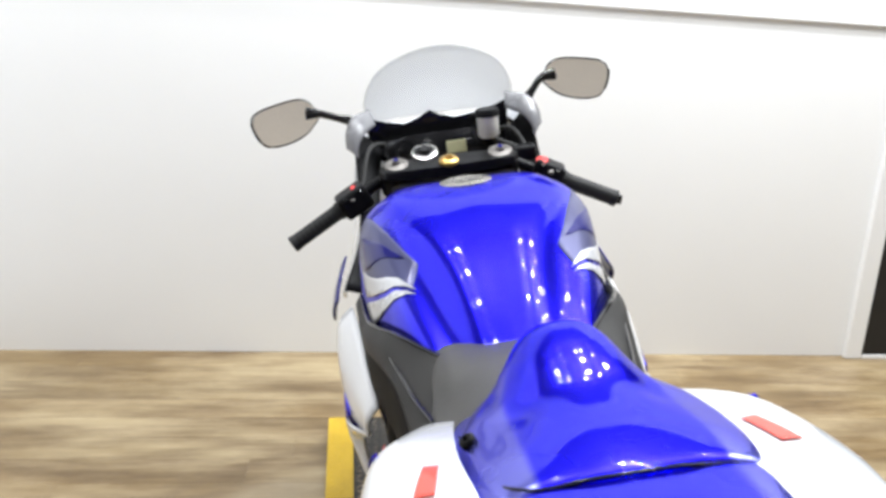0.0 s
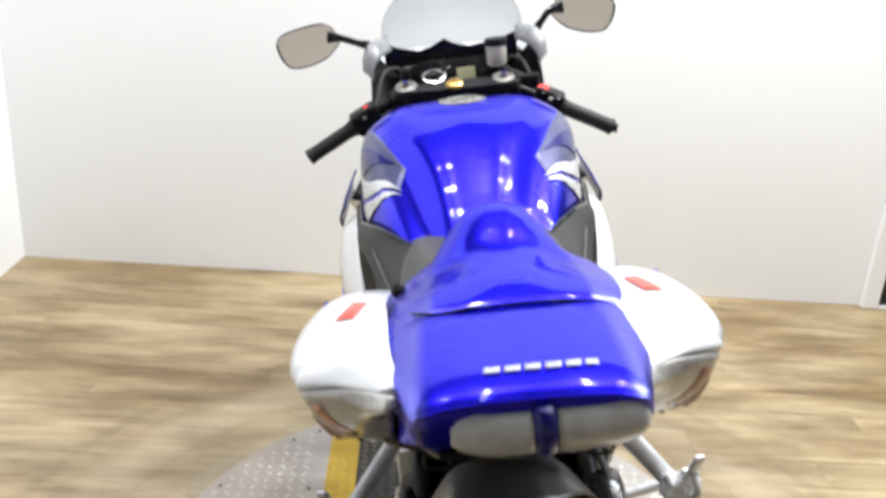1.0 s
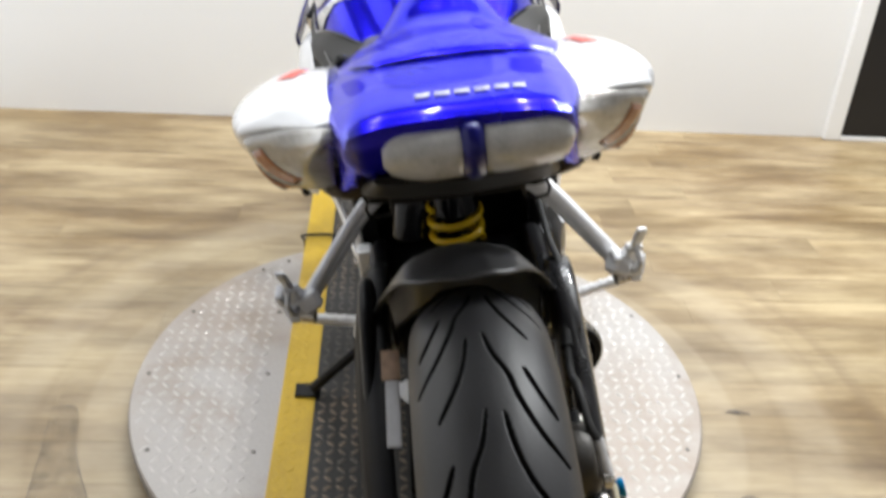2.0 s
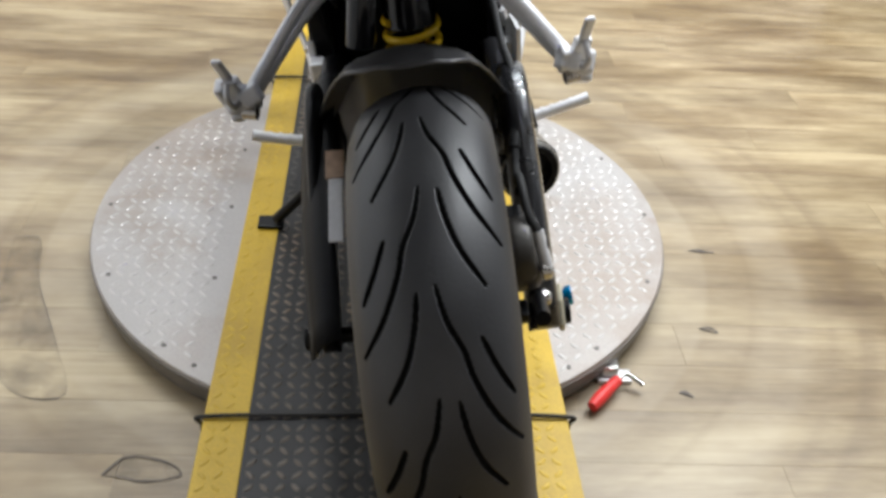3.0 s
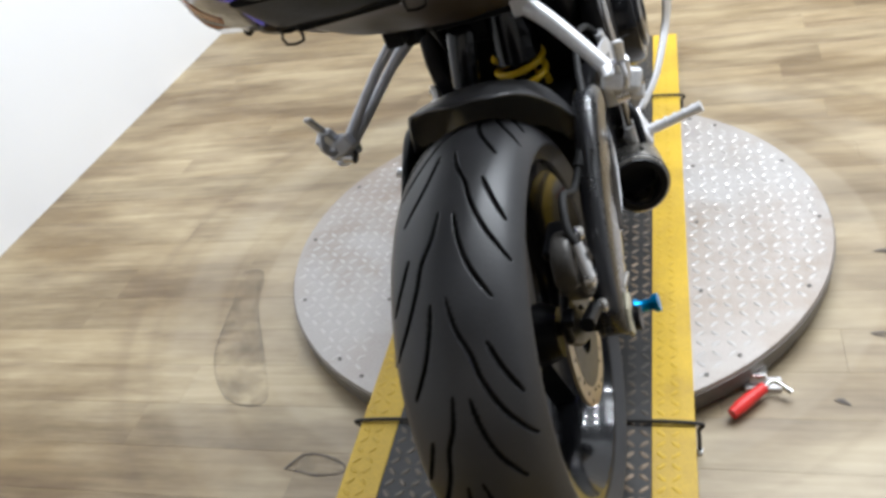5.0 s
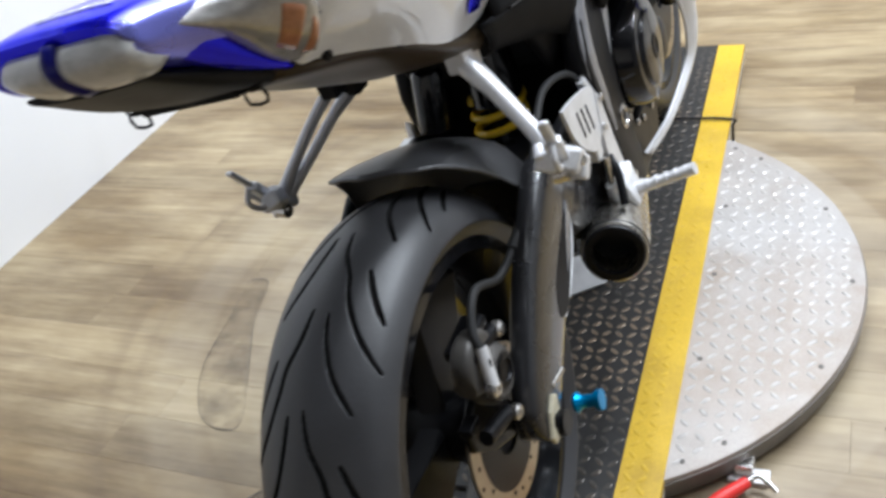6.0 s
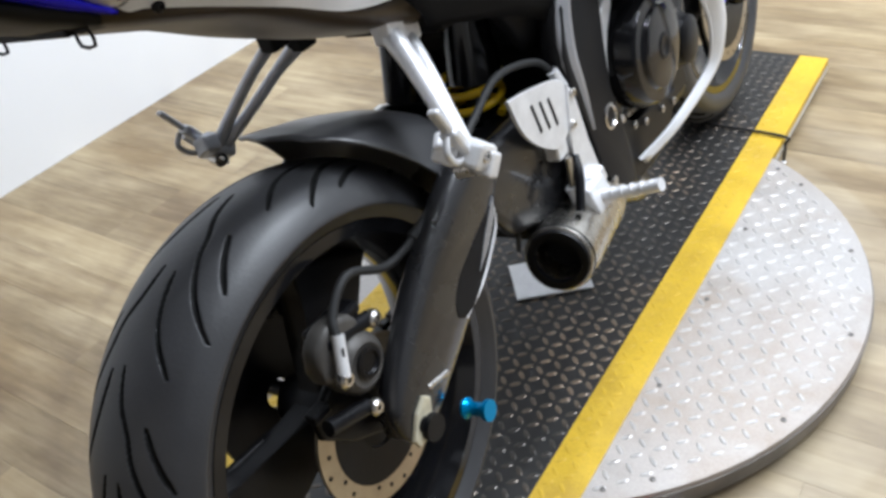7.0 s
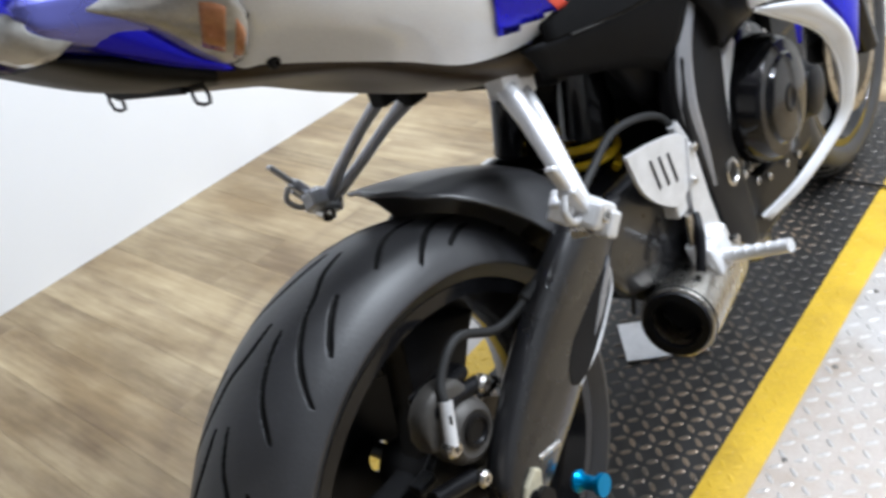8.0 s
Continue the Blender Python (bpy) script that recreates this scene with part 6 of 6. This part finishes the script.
inner = ruled("nose_inner", [(-0.17, 1.32, 0.86), (-0.165, 1.33, 0.945), (-0.10, 1.36, 0.945), (0, 1.39, 0.945), (0.10, 1.36, 0.945), (0.165, 1.33, 0.945), (0.17, 1.32, 0.86)], [(-0.12, 1.45, 0.78), (-0.13, 1.48, 0.92), (-0.07, 1.52, 0.93), (0, 1.54, 0.93), (0.07, 1.52, 0.93), (0.13, 1.48, 0.92), (0.12, 1.45, 0.78)], "black_gloss", bike, 5, 5, 0, 0.004, "black inner nose fairing")

# upper fairing, side fairings and windscreen
for s in (-1, 1):
    up = ruled("upper_fairing", [(s * 0.192, 1.27, 1.0), (s * 0.187, 1.23, 0.92), (s * 0.198, 1.13, 0.80), (s * 0.240, 0.97, 0.745)], [(s * 0.145, 1.50, 0.955), (s * 0.190, 1.46, 0.86), (s * 0.215, 1.32, 0.76), (s * 0.248, 1.10, 0.68)], "white", bike, 10, 5, s * 0.003, 0.004, "glossy white upper fairing side")
    ruled("blue_band", [(s * 0.232, 1.06, 0.783), (s * 0.248, 0.99, 0.755), (s * 0.254, 0.94, 0.738)], [(s * 0.252, 1.14, 0.71), (s * 0.262, 1.06, 0.70), (s * 0.266, 0.97, 0.69)], "navy", up, 6, 5, s * 0.006, 0.004, "dark blue band")
    ruled("mirror_mount", [(s * 0.150, 1.33, 1.012), (s * 0.185, 1.27, 1.010), (s * 0.200, 1.245, 0.985), (s * 0.203, 1.235, 0.955)], [(s * 0.142, 1.29, 0.985), (s * 0.165, 1.24, 0.978), (s * 0.180, 1.22, 0.960), (s * 0.184, 1.21, 0.935)], "mount_grey", up, 5, 5, 0.006, 0.008, "grey mirror mounting cover", (0, -0.5, 0.8))
    rim_in = [(s * 0.216, 0.62, 0.640), (s * 0.236, 0.766, 0.554), (s * 0.240, 0.818, 0.492), (s * 0.236, 0.840, 0.425), (s * 0.222, 0.831, 0.369), (s * 0.196, 0.725, 0.325), (s * 0.160, 0.658, 0.294)]
    rim_out = [(s * 0.256, 0.736, 0.610), (s * 0.262, 0.816, 0.536), (s * 0.256, 0.861, 0.475), (s * 0.246, 0.876, 0.418), (s * 0.226, 0.866, 0.357), (s * 0.192, 0.755, 0.305), (s * 0.158, 0.676, 0.279)]
    low = ruled("side_fairing", rim_in, rim_out, "white", bike, 8, 5, s * 0.008, 0.004, "glossy white side fairing with a round cut-out")
    ruled("blue_lower", [(s * 0.246, 0.70, 0.634), (s * 0.256, 0.736, 0.611), (s * 0.262, 0.816, 0.537), (s * 0.255, 0.862, 0.475)], [(s * 0.256, 0.86, 0.668), (s * 0.254, 0.91, 0.62), (s * 0.254, 0.897, 0.53), (s * 0.250, 0.880, 0.480)], "blue", low, 8, 5, s * 0.004, 0.004, "metallic blue fairing front")
    ruled("fairing_shoulder", [(s * 0.196, 0.60, 0.694), (s * 0.206, 0.72, 0.722), (s * 0.216, 0.82, 0.730), (s * 0.228, 0.92, 0.732)], [(s * 0.216, 0.61, 0.645), (s * 0.248, 0.72, 0.635), (s * 0.262, 0.84, 0.665), (s * 0.260, 0.92, 0.690)], "white", low, 6, 5, s * 0.008, 0.004, "rolled white upper edge")
    ruled("inner_lining", [(s * 0.189, 1.27, 0.995), (s * 0.190, 1.225, 0.922), (s * 0.202, 1.125, 0.803), (s * 0.240, 0.97, 0.748)], [(s * 0.135, 1.30, 0.93), (s * 0.150, 1.22, 0.86), (s * 0.170, 1.10, 0.77), (s * 0.190, 0.97, 0.73)], "dark_plastic", up, 6, 5, 0.0, 0.004, "black inner lining")
    tube("cutout_rim", rim_in, 0.004, "white", low, 8, 6)

edge = [(0.160, 1.33, 0.985), (0.154, 1.285, 1.045), (0.122, 1.255, 1.098), (0.060, 1.238, 1.130)]
base = [(0.150, 1.37, 0.962), (0.140, 1.42, 0.960), (0.106, 1.50, 0.955), (0.05, 1.56, 0.948)]
scr = ruled("windscreen", mirrored(edge) + [(0, 1.232, 1.140)] + edge[::-1], mirrored(base) + [(0, 1.575, 0.945)] + base[::-1], "screen", bike, 12, 5, 0.012, 0.003, "smoked grey acrylic windscreen bubble", (0, 0.2, 0.9))
scr.visible_shadow = False
nose = Body([
    (1.36, [(0.0, 0.945), (0.10, 0.962), (0.150, 0.958), (0.19, 0.90), (0.20, 0.82), (0.15, 0.74)]),
    (1.50, [(0.0, 0.945), (0.07, 0.950), (0.12, 0.940), (0.16, 0.88), (0.165, 0.80), (0.12, 0.73)]),
    (1.60, [(0.0, 0.925), (0.05, 0.920), (0.085, 0.905), (0.11, 0.86), (0.11, 0.80), (0.08, 0.75)]),
    (1.66, [(0.0, 0.870), (0.02, 0.868), (0.035, 0.86), (0.045, 0.84), (0.045, 0.81), (0.03, 0.79)])], 5, 4)
nose.skin("nose_fairing", "white", bike, closed=False, label="white nose fairing", wall=0.004)

# mirrors
for s in (1, -1):
    dx, dz = (-0.018, 0.018) if s > 0 else (-0.010, 0.004)
    stem = tube("mirror", [(s * 0.188, 1.275, 1.005), (s * 0.212 + dx / 2, 1.28, 1.012 + dz / 2), (s * 0.240 + dx, 1.285, 1.022 + dz), (s * 0.268 + dx, 1.29, 1.026 + dz)], [0.011, 0.0075, 0.008, 0.016], "black_gloss", bike, 12, 5, "rear view mirror on a black stalk")
    outline = [(0.0, -0.012), (0.006, 0.024), (0.030, 0.040), (0.080, 0.043), (0.122, 0.039), (0.136, 0.022), (0.134, -0.010), (0.120, -0.034), (0.080, -0.041), (0.035, -0.034)]
    sm = spline(outline + [outline[0]], 4)[:-1]
    mm = Matrix.Translation((s * 0.246 + dx, 1.285, 1.024 + dz)) @ pose(0, 0, 0, -9, s * 10, s * -6)
    shell = plate("housing", [(s * x * 1.02, z * 1.04) for x, z in sm], 0.002, 0.034, "black_gloss", stem, 0.012, axis="y", m=mm, seg=3)
    plate("glass", [(s * (x * 0.965 + 0.002), z * 0.95) for x, z in sm], -0.0015, 0.0015, "mirror", stem, 0.0006, "tinted mirror glass", axis="y", m=mm)

# the tail, tank and steering do not sit quite in the rear wheel's plane
SIDE = {0.008: ("rear_wheel",),
        TAIL_SIDE + COWL_SIDE: ("seat_cowl",),
        TAIL_SIDE: ("tail_fairing", "rear_tray"),
        TAIL_SIDE + LAMP_SIDE: ("tail_lamp",),
        -0.003: ("side_panel", "indicator"),
        -0.006: ("top_yoke", "clip_on", "instrument_panel", "fluid_reservoir", "front_master_cylinder", "bar_end_screw", "fork_leg")}
rear_rim.location.y -= 0.008
for shift, kinds in SIDE.items():
    for ob in bike.children:
        if ob.name.split(".")[0] in kinds:
            ob.location.x += shift
